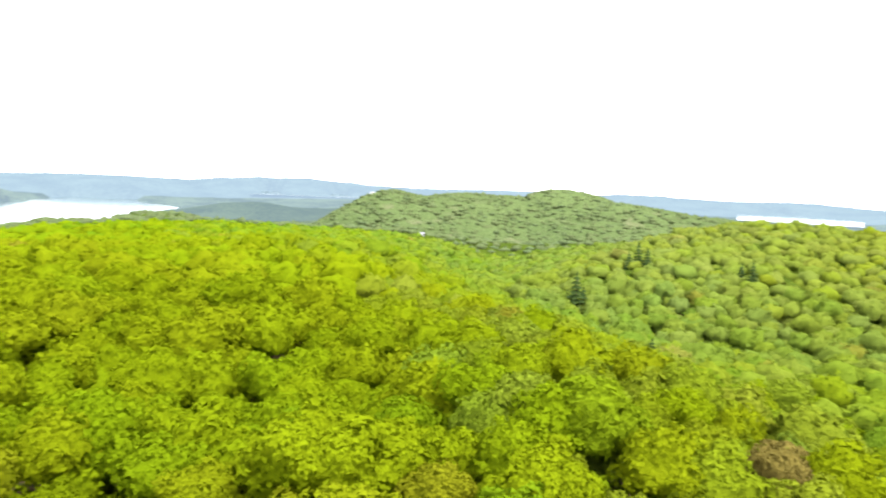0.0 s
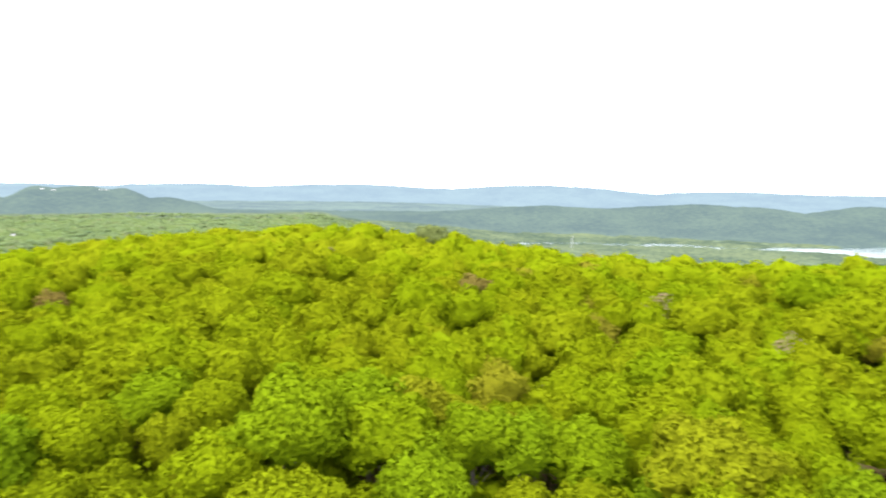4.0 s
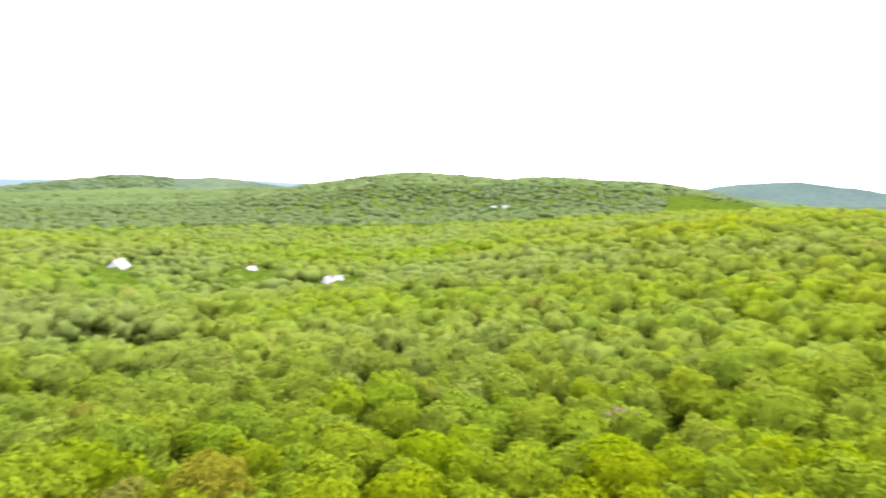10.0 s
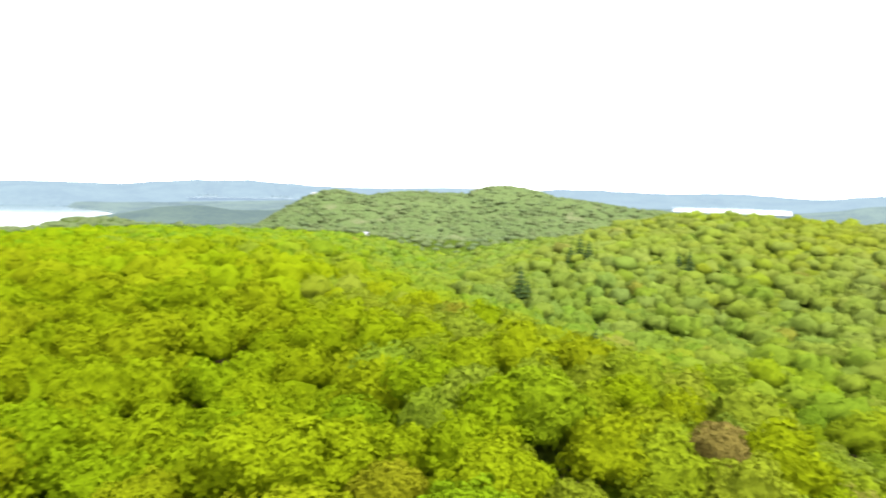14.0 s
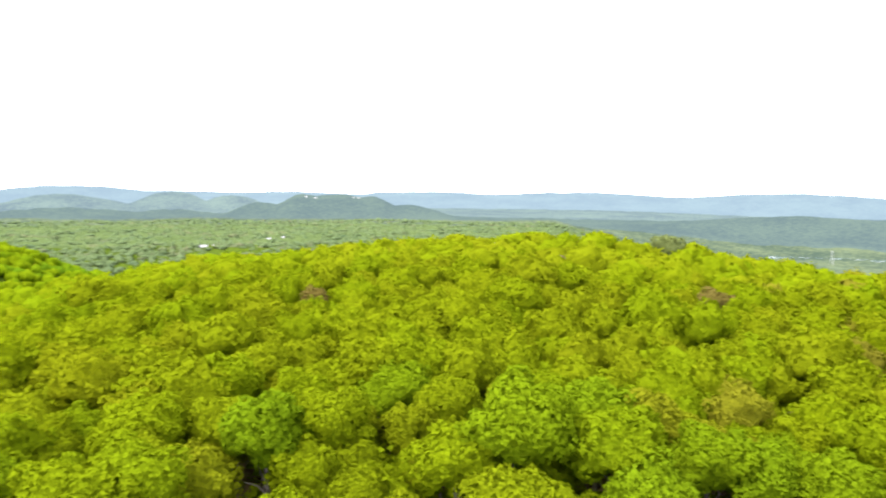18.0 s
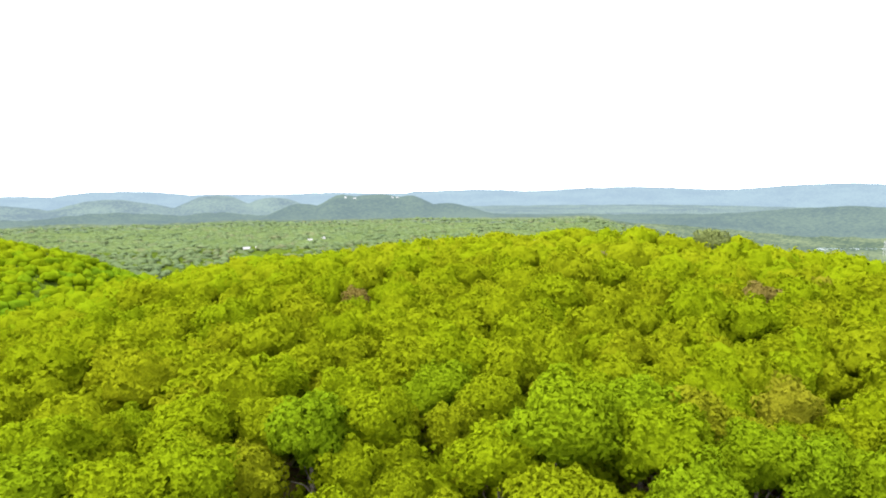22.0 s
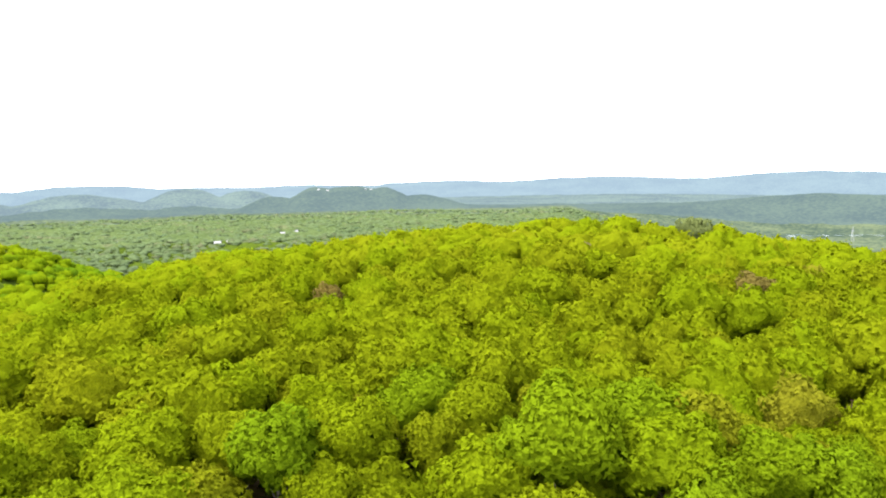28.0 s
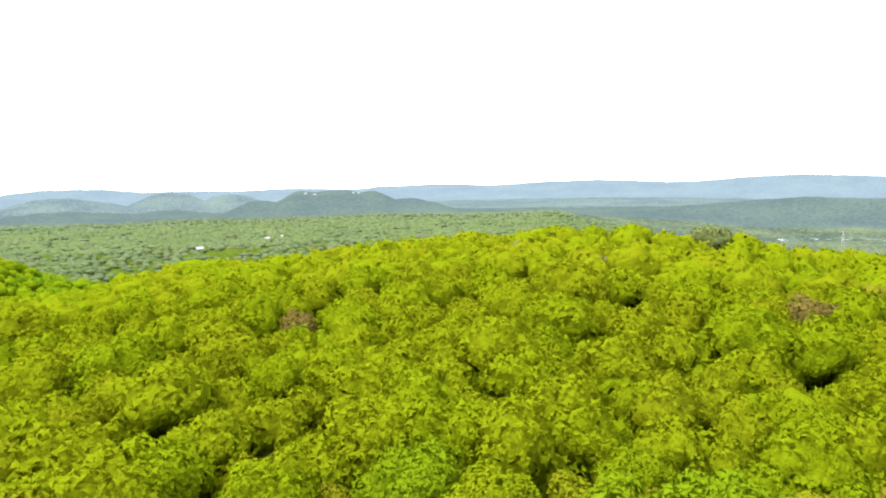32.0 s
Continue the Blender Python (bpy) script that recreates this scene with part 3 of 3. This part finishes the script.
# Odd trees: kind, bearing, distance, size.
ODD_TREES = [("copper", 191.2, 75, 1.0), ("copper", 135.5, 97, .95), ("copper", 288.5, 132, 1.05), ("copper", 231.2, 130, .7), ("copper", 320.2, 124, .85), ("buds", 86.4, 99, 1.0),
             ("buds", 274.1, 126, 1.0), ("buds", 305.2, 186, .9), ("buds", 300.3, 160, .8), ("buds", 264.7, 112, .9), ("buds", 58.3, 206, 1.0), ("buds", 45.1, 250, 1.1), ("broad", 292.2, 222, 1.45)]
pine_rg = np.random.default_rng(31)
PINES = [(357.9 + 6.0 * max(-1, min(1, pine_rg.normal(0, .42))), 408 + pine_rg.uniform(-26, 20), pine_rg.uniform(.85, 1.2)) for k in range(38)]
PINES += [(356.3 + pine_rg.uniform(-5, 3), 340 + pine_rg.uniform(-40, 40), pine_rg.uniform(.7, .9)) for k in range(8)]
PINES += [(206.9, 258, 1.25), (206.3, 262, .9), (207.6, 264, .8), (201.6, 324, 1.0), (202.3, 328, 1.1), (203.0, 326, .9), (194.0, 306, 1.0), (194.8, 310, .9), (200.8, 212, .8), (199.7, 205, .8)]

CLEARINGS = [(*spot(b, d), .45 * w + 1.5) for n_, b, d, t_, w, *_ in HOUSES] + [(*spot(b, d), 6.0) for b, d in ROAD]
CLEARINGS += [(*spot(HOUSES[0][1], HOUSES[0][2] - 9), 5.5), (*spot(HOUSES[0][1], HOUSES[0][2] - 15), 4.5)]
CLEARINGS += [(*spot(b, d), (1.7 if k == "buds" else 3.0) * s) for k, b, d, s in ODD_TREES] + [(*spot(b, d), 2.2) for b, d, s in PINES]
DIPS = [(*spot(b, d - back), 16, 8.5) for n_, b, d, *_ in HOUSES for back in (6, 18, 30, 42)] + [(*spot(b, d - back), 14, 10.0) for b, d in ROAD[0:3] + ROAD[4:5] + ROAD[7:9] for back in (4, 12, 20)]
rg = np.random.default_rng(7)
FINE = [crown(rg, 14, 7, 2500, .35, 13, 3.6, 3.6, core=.90) for k in range(8)]
LEAFY = [crown(rg, 13, 6, 1150, .44, 13, 3.6, 3.6, core=.89) for k in range(8)]
MEDIUM = [crown(rg, 13, 6, 720, .48, 12, 3.6, 3.6, core=.90) for k in range(9)]
COARSE = [crown(rg, 12, 5, 62, .75, 11, 3.65, 3.5, core=.96, knobs=4) for k in range(12)]
SAPLINGS = [crown(rg, 8, 4, 300, .56, 10, 3.6, core=.84, knobs=3) for k in range(6)]
DOMES = [crown(rg, 7, 4, 9, 1.0, 9, 4.1, 2.5, core=.98, knobs=3) for k in range(16)]
HILL_DOMES = [crown(rg, 7, 3, 4, 1.3, 8, 4.3, 1.7, core=1.0, knobs=2) for k in range(12)]

NEAR_R = 84.0
near = tree_spots(0, NEAR_R, 6.2, 1)
far_from = np.hypot(near[:, 0] - 10, near[:, 1] - 10)
inner = (far_from < 30) | (far_from > np.sort(far_from[far_from >= 30])[299])
scatter("woods_below", LEAFY, near[inner], LEAF_FIELD, "yellow-green oak crowns in young leaf")
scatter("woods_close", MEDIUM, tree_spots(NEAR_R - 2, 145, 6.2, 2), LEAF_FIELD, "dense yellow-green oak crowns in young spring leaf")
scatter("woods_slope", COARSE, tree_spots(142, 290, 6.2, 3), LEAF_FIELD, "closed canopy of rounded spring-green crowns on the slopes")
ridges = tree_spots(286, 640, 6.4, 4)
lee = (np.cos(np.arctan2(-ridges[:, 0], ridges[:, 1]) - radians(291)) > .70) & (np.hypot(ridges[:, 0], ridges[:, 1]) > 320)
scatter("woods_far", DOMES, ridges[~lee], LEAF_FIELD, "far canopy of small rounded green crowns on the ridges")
scatter("woods_lee", HILL_DOMES, ridges[lee][::2] * (1, 1, 1, 1.6, 1, 1, 1), LEAF_FIELD, "green canopy on the slope falling away behind the hilltop")

# crowns on the slopes and hills farther out: sector from and to, nearest, farthest, gap
hill_rg = np.random.default_rng(12)
SLOPES = [(84, 156, 632, 960), (192, 254, 632, 960), (344, 384, 632, 960), (78, 152, 955, 1330), (194, 250, 955, 1330), (350, 384, 955, 1180)]
VALLEY_WOODS = [(296, 358, 660, 1560), (122, 154, 1400, 1720)]


def sector_spots(sectors, gap, lift, low, high):
    x, y = loose_grid(1750, gap, hill_rg)
    az, r = np.degrees(np.arctan2(-x, y)) % 360, np.hypot(x, y)
    ok = np.zeros(len(x), bool)
    for b0, b1, d0, d1 in sectors:
        ok |= ((az - b0) % 360 < b1 - b0) & (r > d0) & (r < d1)
    x, y = x[ok], y[ok]
    n = len(x)
    return np.stack([x, y, land(x, y) + lift + hill_rg.normal(0, .8, n), hill_rg.uniform(low, high, n), hill_rg.uniform(0, 6.3, n),
                     np.clip(hill_rg.beta(2.2, 2.2, n) + .12 * waves(x, y, 190, 61), 0, 1), hill_rg.uniform(.35, .75, n)], 1)


scatter("woods_hills", HILL_DOMES, sector_spots(SLOPES, 12.2, 8.2, 1.3, 1.9), LEAF_HILL_HAZED, "closed canopy of small green crowns on hills up to a kilometre off")
spots = sector_spots(VALLEY_WOODS, 12.0, 8.6, .9, 2.0)
spots = spots[waves(spots[:, 0], spots[:, 1], 110, 62) < .8]
scatter("woods_valley", HILL_DOMES, spots, LEAF_VALLEY_HAZED, "mixed green trees with grassy openings in the hazy valley")

low = tree_spots(15, 150, 7.0, 9)
low[:, 2] -= 3.6
low[:, 5] = 0.4 + 0.45 * low[:, 5]
under = np.hypot(low[:, 0] - 8, low[:, 1] - 8) < 88
scatter("understorey_below", SAPLINGS, low[under], LEAF_FIELD, "leafy green saplings filling the gaps under the oaks", "saplings")
scatter("understorey", COARSE, low[~under], LEAF_FIELD, "lower, shaded green saplings filling the gaps between the crowns", "saplings")
low = tree_spots(148, 300, 7.6, 10)
low[:, 2] -= 2.8
scatter("slope_saplings", DOMES, low, LEAF_FIELD, "lower green saplings between the crowns on the slopes", "saplings")

crowns = []
for k, (v, f, nrm) in enumerate(FINE):
    thing = new("oak_tree")
    tm = trunk_mesh("trunk", rg, 10.5, .24, 5, BARK)
    crowns.append((thing, mesh_of("crown", v, f, LEAF, None, True, nrm), tm))
    tr, cr = new("trunk", tm), new("crown", crowns[-1][1])
    tr.parent = cr.parent = thing
    cr.location.z = 8.9
    tagged(thing, "rounded oak tree in yellow-green young leaf in dense woods", "tree", "trees below the camera")
outer = near[~inner]
for k, (x, y, foot, sc, turn, tint, cool) in enumerate(outer):
    m = Matrix.Translation((x, y, foot - 8.9)) @ Matrix.Rotation(turn, 4, "Z")
    if k < len(crowns):
        crowns[k][0].matrix_basis = m
        t = crowns[k][0]
    else:
        t = copy_thing(crowns[k % len(crowns)][0], m)
    t.scale = (sc, sc, .35 + .65 * sc)
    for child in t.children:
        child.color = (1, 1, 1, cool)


# ---- odd trees and evergreens ----
def single_tree(name, bearing, dist, size, mat, label, category, template, group=""):
    x, y = spot(bearing, dist)
    z = float(land(x, y))
    thing = new(name)
    me = mesh_of("crown", *template[:2], mat, None, True, template[2])
    tr, cr = new("trunk", trunk_mesh("trunk", rg, 10.0, .24, 6, BARK)), new("crown", me)
    tr.parent = cr.parent = thing
    cr.location.z = 8.2
    thing.location, thing.scale = (x, y, z - .2), (size, size, .45 + .55 * size)
    thing.rotation_euler.z = rg.uniform(0, 6.3)
    return tagged(thing, label, category, group)


for kind, bearing, dist, size in ODD_TREES:
    tpl = crown(rg, 14, 7, 1900, .40, 13, 3.5, core=.84)
    if kind == "copper":
        single_tree("copper_tree", bearing, dist, size, COPPER, "rounded tree with reddish-brown young leaves among green oaks", "tree", tpl)
    elif kind == "buds":
        bare = crown(rg, 8, 4, 620, .34, 9, 3.4, 3.4)
        keep = 8 * 4 + 1                          # no solid heart: only its loose sprays
        single_tree("budding_tree", bearing, dist, size, BUDS, "thin grey-brown tree only just coming into leaf", "tree", (bare[0][keep:], bare[1][bare[1].min(1) >= keep] - keep, bare[2][keep:]))
    else:
        single_tree("broad_tree", bearing, dist, size, LEAF, "broad dark green tree standing out on the hilltop", "tree", tpl)


def pine_crown(rg, tiers=9, sprays=16):
    """Tiers of drooping needle sprays round a pointed top."""
    v, f, n = [], [], []
    for k in range(tiers):
        s = k / (tiers - 1)
        reach, z = 3.0 * (1 - s) ** .7 + .3, 1.0 + 9.5 * s
        for q in range(sprays):
            a = 2 * math.pi * (q + rg.uniform(-.4, .4)) / sprays
            r = reach * rg.uniform(.7, 1.15)
            c, d = Vector((math.cos(a), math.sin(a), 0)), Vector((-math.sin(a), math.cos(a), 0))
            tip, w, up = c * r + Vector((0, 0, z - .5 + rg.uniform(-.3, .3))), .32 * reach + .2, Vector((0, 0, z + .5))
            base = len(v)
            v += [up * 1.0, c * r * .55 - d * w + Vector((0, 0, z)), tip, c * r * .55 + d * w + Vector((0, 0, z))]
            f.append((base, base + 1, base + 2, base + 3))
            out = (c + Vector((0, 0, .7))).normalized()
            n += [out] * 4
    return np.array([tuple(p) for p in v]), np.array(f), np.array([tuple(p) for p in n])


PINE_SHAPES = [pine_crown(rg) for k in range(3)]
for k, (bearing, dist, size) in enumerate(PINES):
    x, y = spot(bearing, dist)
    thing = new("pine_tree")
    tr = new("trunk", trunk_mesh("trunk", rg, 14.0, .22, 0, BARK))
    cr = new("crown", mesh_of("crown", *PINE_SHAPES[k % 3][:2], NEEDLE, None, True, PINE_SHAPES[k % 3][2]))
    tr.parent = cr.parent = thing
    cr.location.z = 5.0
    thing.location, thing.scale = (x, y, float(land(x, y)) - .2), (size * 1.15, size * 1.15, size * 1.12)
    tagged(thing, "dark green pointed pine on a wooded ridge" if dist > 350 else "dark evergreen in a damp hollow among oaks", "tree", "pines")

# ---- houses ----
SIDING = {"white": simple("white_siding", [(.3, (.32, .315, .32)), (.7, (.42, .41, .415))], 1.2, .6), "lilac": simple("pale_lilac_siding", [(.3, (.33, .30, .32)), (.7, (.42, .39, .41))], 1.2, .6)}
SHINGLE = {"mauve": simple("mauve_grey_shingle", [(.3, (.075, .058, .064)), (.7, (.115, .09, .10))], 3, .85, .02), "pale": simple("pale_grey_roof", [(.3, (.17, .167, .175)), (.7, (.25, .245, .25))], 2, .7),
           "slate": simple("slate_grey_shingle", [(.3, (.13, .13, .15)), (.7, (.22, .22, .25))], 3, .85, .02)}
TRIM = simple("white_trim", [(.3, (.74, .74, .73)), (.7, (.82, .82, .81))], 2, .5)
BRICK = simple("chimney_brick", [(.3, (.22, .11, .08)), (.7, (.34, .18, .13))], 8, .9, .01)
PANE, n, l, b = material("window_glass", .06)
b.inputs["Base Color"].default_value = (.03, .04, .05, 1)
b.inputs["Specular IOR Level"].default_value = .6


def box(x0, x1, y0, y1, z0, z1):
    bm = bmesh.new()
    bmesh.ops.create_cube(bm, size=1, matrix=Matrix.Translation(((x0 + x1) / 2, (y0 + y1) / 2, (z0 + z1) / 2)) @ Matrix.Diagonal((x1 - x0, y1 - y0, z1 - z0, 1)))
    return bm


def slab(corners, thick):
    """A flat plate under four corners."""
    bm = bmesh.new()
    top = [bm.verts.new(c) for c in corners]
    low = [bm.verts.new((c[0], c[1], c[2] - thick)) for c in corners]
    bm.faces.new(top)
    bm.faces.new(low[::-1])
    for k in range(4):
        bm.faces.new((top[k], low[k], low[(k + 1) % 4], top[(k + 1) % 4]))
    bmesh.ops.recalc_face_normals(bm, faces=bm.faces)
    return bm


def window(thing, x, y, z, w, h, out):
    """A framed window on a long wall (out: +1 or -1 in y)."""
    fr = part("window_frame", box(x - w / 2 - .1, x + w / 2 + .1, y, y + .07 * out, z - .1, z + h + .1) if out > 0 else box(x - w / 2 - .1, x + w / 2 + .1, y + .07 * out, y, z - .1, z + h + .1), TRIM, thing)
    y2 = y + .075 * out
    for s in (-1, 1):
        part("pane", box(x + (w / 4 - .01) * s - w / 4 + .04, x + (w / 4 - .01) * s + w / 4 - .04, min(y2, y2 + .02 * out), max(y2, y2 + .02 * out), z + .05, z + h - .05), PANE, fr)


def house(name, bearing, dist, turn, long, deep, tall, rise, siding, shingle, label, detail=True, z=None):
    x, y = spot(bearing, dist)
    thing = new(name)
    thing.location = (x, y, (float(land(x, y)) if z is None else z) - .25)
    thing.rotation_euler.z = radians(turn + bearing)
    hl, hd, e = long / 2, deep / 2, .35
    part("front_wall", box(-hl, hl, -hd, -hd + .2, 0, tall), siding, thing)
    part("back_wall", box(-hl, hl, hd - .2, hd, 0, tall), siding, thing)
    for s in (-1, 1):
        bm = bmesh.new()
        x0, x1 = (hl - .2, hl - .003) if s > 0 else (-hl + .003, -hl + .2)
        ring = [[bm.verts.new((xx, yy, zz)) for yy, zz in ((-hd + .2, 0), (hd - .2, 0), (hd - .2, tall), (0, tall + rise * .96), (-hd + .2, tall))] for xx in (x0, x1)]
        bm.faces.new(ring[0]), bm.faces.new(ring[1])
        for k in range(5):
            bm.faces.new((ring[0][k], ring[0][(k + 1) % 5], ring[1][(k + 1) % 5], ring[1][k]))
        bmesh.ops.recalc_face_normals(bm, faces=bm.faces)
        part("gable_wall", bm, siding, thing)
        drop = rise * e / hd
        part("roof_slope", slab([(-hl - e, s * (hd + e), tall - drop + .16), (hl + e, s * (hd + e), tall - drop + .16), (hl + e, s * .004, tall + rise + .16), (-hl - e, s * .004, tall + rise + .16)], .16), shingle, thing)
        part("barge_board", slab([(s * (hl + e), -hd - e, tall - drop), (s * (hl + e + .06), -hd - e, tall - drop), (s * (hl + e + .06), 0, tall + rise), (s * (hl + e), 0, tall + rise)], .24), TRIM, thing, "white board along the gable")
    if detail:
        part("chimney", box(hl * .1, hl * .1 + .8, .3, 1.0, tall + rise * .3, tall + rise + .9), BRICK, thing, "brick chimney")
        # small white block added on the front wall at the eaves
        part("eaves_block", box(-hl * .02 - .15, -hl * .02 + .15, -hd - .3, -hd + .02, tall - .6, tall + .1), TRIM, thing)
        for s in (-1, 1):
            for k in range(3):
                for zz in (.9, 3.3):
                    if zz + 1.3 < tall:
                        window(thing, (k - 1) * long * .3, s * hd, zz, 1.0, 1.2, s)
    return tagged(thing, label, "house")


LOOKS = [("lilac", "mauve", "pale lilac two-storey house with a mauve-grey gabled roof in a clearing"), ("white", "pale", "white house with a pale gabled roof among the trees"),
         ("white", "slate", "white house with a slate-grey gabled roof among the trees"), ("white", "pale", "small white house half hidden by trees")]
for (nm, bearing, dist, turn, long, deep, tall, rise), (sd, sh, text) in zip(HOUSES, LOOKS):
    pad = 2.2 if nm == "gabled_house" else .2
    hx, hy = spot(bearing, dist)
    base = float(land(hx, hy))
    if pad > 1:
        R, A = np.meshgrid(np.array((.1, 4, 7, 9, 11, 14, 18)), np.linspace(0, 2 * np.pi, 28, endpoint=False), indexing="ij")
        yx, yy = R * np.cos(A), R * np.sin(A)
        fall = np.clip((R - 9) / 8, 0, 1)
        yz = (pad + .06 * waves(yx, yy, 3, 71)) * (1 - fall) + (land(yx + hx, yy + hy) - base - .5) * fall
        i, j = np.meshgrid(np.arange(6), np.arange(28), indexing="ij")
        k2 = (j + 1) % 28
        quads = np.stack([i * 28 + j, (i + 1) * 28 + j, (i + 1) * 28 + k2, i * 28 + k2], -1).reshape(-1, 4)
        heap = new("yard", mesh_of("yard", np.stack([yx, yy, yz], -1).reshape(-1, 3), quads, SOIL, None, True))
        heap.location = (hx, hy, base)
        tagged(heap, "levelled bare earth yard under the gabled house", "yard", kind="structure")
    made = house(nm, bearing, dist, turn, long, deep, tall, rise, SIDING[sd], SHINGLE[sh], text, True, base + pad)
    if nm == "gabled_house":
        # a lower wing with its own gable towards the slope, and a skylight
        part("skylight", slab([(-1.5, -2.3, 5.68), (-.9, -2.3, 5.68), (-.9, -1.75, 6.10), (-1.5, -1.75, 6.10)], .05), TRIM, made, "white-framed skylight")
        part("roof_parapet", slab([(.9, -4.2, 4.20), (1.2, -4.2, 4.20), (1.2, -.02, 7.60), (.9, -.02, 7.60)], .3), TRIM, made, "white strip down the roof")
        part("wing_wall", box(1.4, 5.0, -6.0, -3.803, 0, 2.7), SIDING["lilac"], made)
        part("wing_roof", slab([(1.1, -6.3, 2.75), (5.3, -6.3, 2.75), (5.3, -3.85, 3.75), (1.1, -3.85, 3.75)], .15), SHINGLE["mauve"], made)

# Far houses: bearing, distance, turn, length, depth, wall height, roof rise.
FAR_HOUSES = [(96.2, 800, 10, 15, 9, 6, 3), (97.2, 806, 40, 9, 7, 5, 3), (223.5, 1215, 15, 18, 9, 6, 3), (219.5, 640, 30, 8, 6, 4, 2.5),
              (328.5, 930, 5, 17, 11, 3, 4), (327.6, 945, 20, 13, 10, 3, 3), (324.6, 1010, 30, 11, 9, 3, 3), (323.6, 1040, 10, 12, 9, 3, 3), (322.5, 1060, 70, 12, 9, 3, 3), (335.6, 1010, 35, 10, 8, 3, 3),
              (348.2, 1500, 20, 26, 12, 7, 4),
              (316.6, 2395, 20, 16, 10, 4, 4), (317.0, 2390, 60, 12, 9, 4, 3), (320.0, 2395, 15, 18, 10, 4, 4), (320.7, 2390, 40, 12, 9, 4, 3), (249.9, 2250, 20, 24, 12, 7, 4), (251.5, 2300, 50, 20, 12, 7, 4),
              (300.7, 2300, 20, 30, 14, 8, 4), (159.8, 1500, 20, 30, 16, 8, 4), (161.3, 1540, 40, 26, 14, 8, 4)]
for k, (bearing, dist, turn, long, deep, tall, rise) in enumerate(FAR_HOUSES):
    x, y = spot(bearing, dist)
    house("far_house", bearing, dist, turn, long * .5, deep * .5, tall * .5 + 2.5, rise * .5, SIDING["white"], SHINGLE["pale" if k % 3 else "slate"], "far white house with a gabled roof among hazy woods", False, float(land(x, y)) + 7.5)

# ---- wooded islets on the lake ----
# the islets' faint blue emission stands for haze over the lake
ISLET_WOODS = far_woods("islet_woods", (0.014, 0.022, 0.010), (0.024, 0.034, 0.014), .12, (.030, .042, .052), 1.0)
for bearing, dist, size in ISLETS:
    v, f, nrm = crown(rg, 26, 7, 0, 1, 14, 1.0, .8, 1.0, 3)
    islet = new("islet", mesh_of("islet", v * (size, size * 1.0, 11), f, ISLET_WOODS, None, True))
    islet.location = (*spot(bearing, dist), LAKE_LEVEL - 1.0)
    islet.rotation_euler.z = radians(bearing)
    tagged(islet, "small wooded islet standing in the pale lake", "islet", kind="structure")

# ---- road between the trees ----
ASPHALT = simple("worn_asphalt", [(.3, (.15, .14, .145)), (.7, (.25, .235, .24))], 1.5, .9, .01)
fine_b = np.interp(np.linspace(0, len(ROAD) - 1, 60), range(len(ROAD)), [p[0] for p in ROAD])
fine_d = np.interp(np.linspace(0, len(ROAD) - 1, 60), range(len(ROAD)), [p[1] for p in ROAD])
mid = np.array([spot(p, q) for p, q in zip(fine_b, fine_d)])
way = np.gradient(mid, axis=0)
way /= np.linalg.norm(way, axis=1)[:, None]
side = np.stack([-way[:, 1], way[:, 0]], 1)
cols = [mid + side * w for w in (-2.2, -.8, .8, 2.2)]
road_v = np.concatenate([np.concatenate([c, (land(c[:, 0], c[:, 1]) + .3)[:, None]], 1) for c in cols] + [np.concatenate([c, (land(c[:, 0], c[:, 1]) - .6)[:, None]], 1) for c in (cols[0], cols[3])])
quads = []
for a, b_ in ((0, 1), (1, 2), (2, 3), (4, 0), (3, 5)):
    quads += [(a * 60 + k, a * 60 + k + 1, b_ * 60 + k + 1, b_ * 60 + k) for k in range(59)]
tagged(new("road", mesh_of("road", road_v, np.array(quads)[:, ::-1], ASPHALT)), "narrow grey asphalt road winding between the trees", "road", kind="structure")

# ---- lattice mast by the lake ----
GALVANISED = simple("galvanised_steel", [(.3, (.24, .245, .25)), (.7, (.34, .345, .35))], 3, .5, 0, .3)
mast = new("lattice_mast")
mx, my = spot(281.0, 1640)
mast.location = (mx, my, float(land(mx, my)) - .5)
FOOT, HEAD, TALL = 3.2, .7, 40.0
for sx in (-1, 1):
    for sy in (-1, 1):
        bm = bmesh.new()
        ring = [[bm.verts.new((sx * w + dx, sy * w + dy, z)) for dx, dy in ((-.12, -.12), (.12, -.12), (.12, .12), (-.12, .12))] for w, z in ((FOOT, 0), (HEAD, TALL))]
        for k in range(4):
            bm.faces.new((ring[0][k], ring[0][(k + 1) % 4], ring[1][(k + 1) % 4], ring[1][k]))
        bm.faces.new(ring[1])
        part("leg", bm, GALVANISED, mast)
for k in range(9):
    z = 3 + k * 4.3
    w = FOOT + (HEAD - FOOT) * z / TALL
    for turn in range(4):
        bm = box(-w, w, w - .06, w + .06, z - .08, z + .08)
        bm.transform(Matrix.Rotation(turn * math.pi / 2, 4, "Z"))
        part("brace", bm, GALVANISED, mast)
tagged(mast, "tall pale steel lattice mast standing by the lake", "mast")
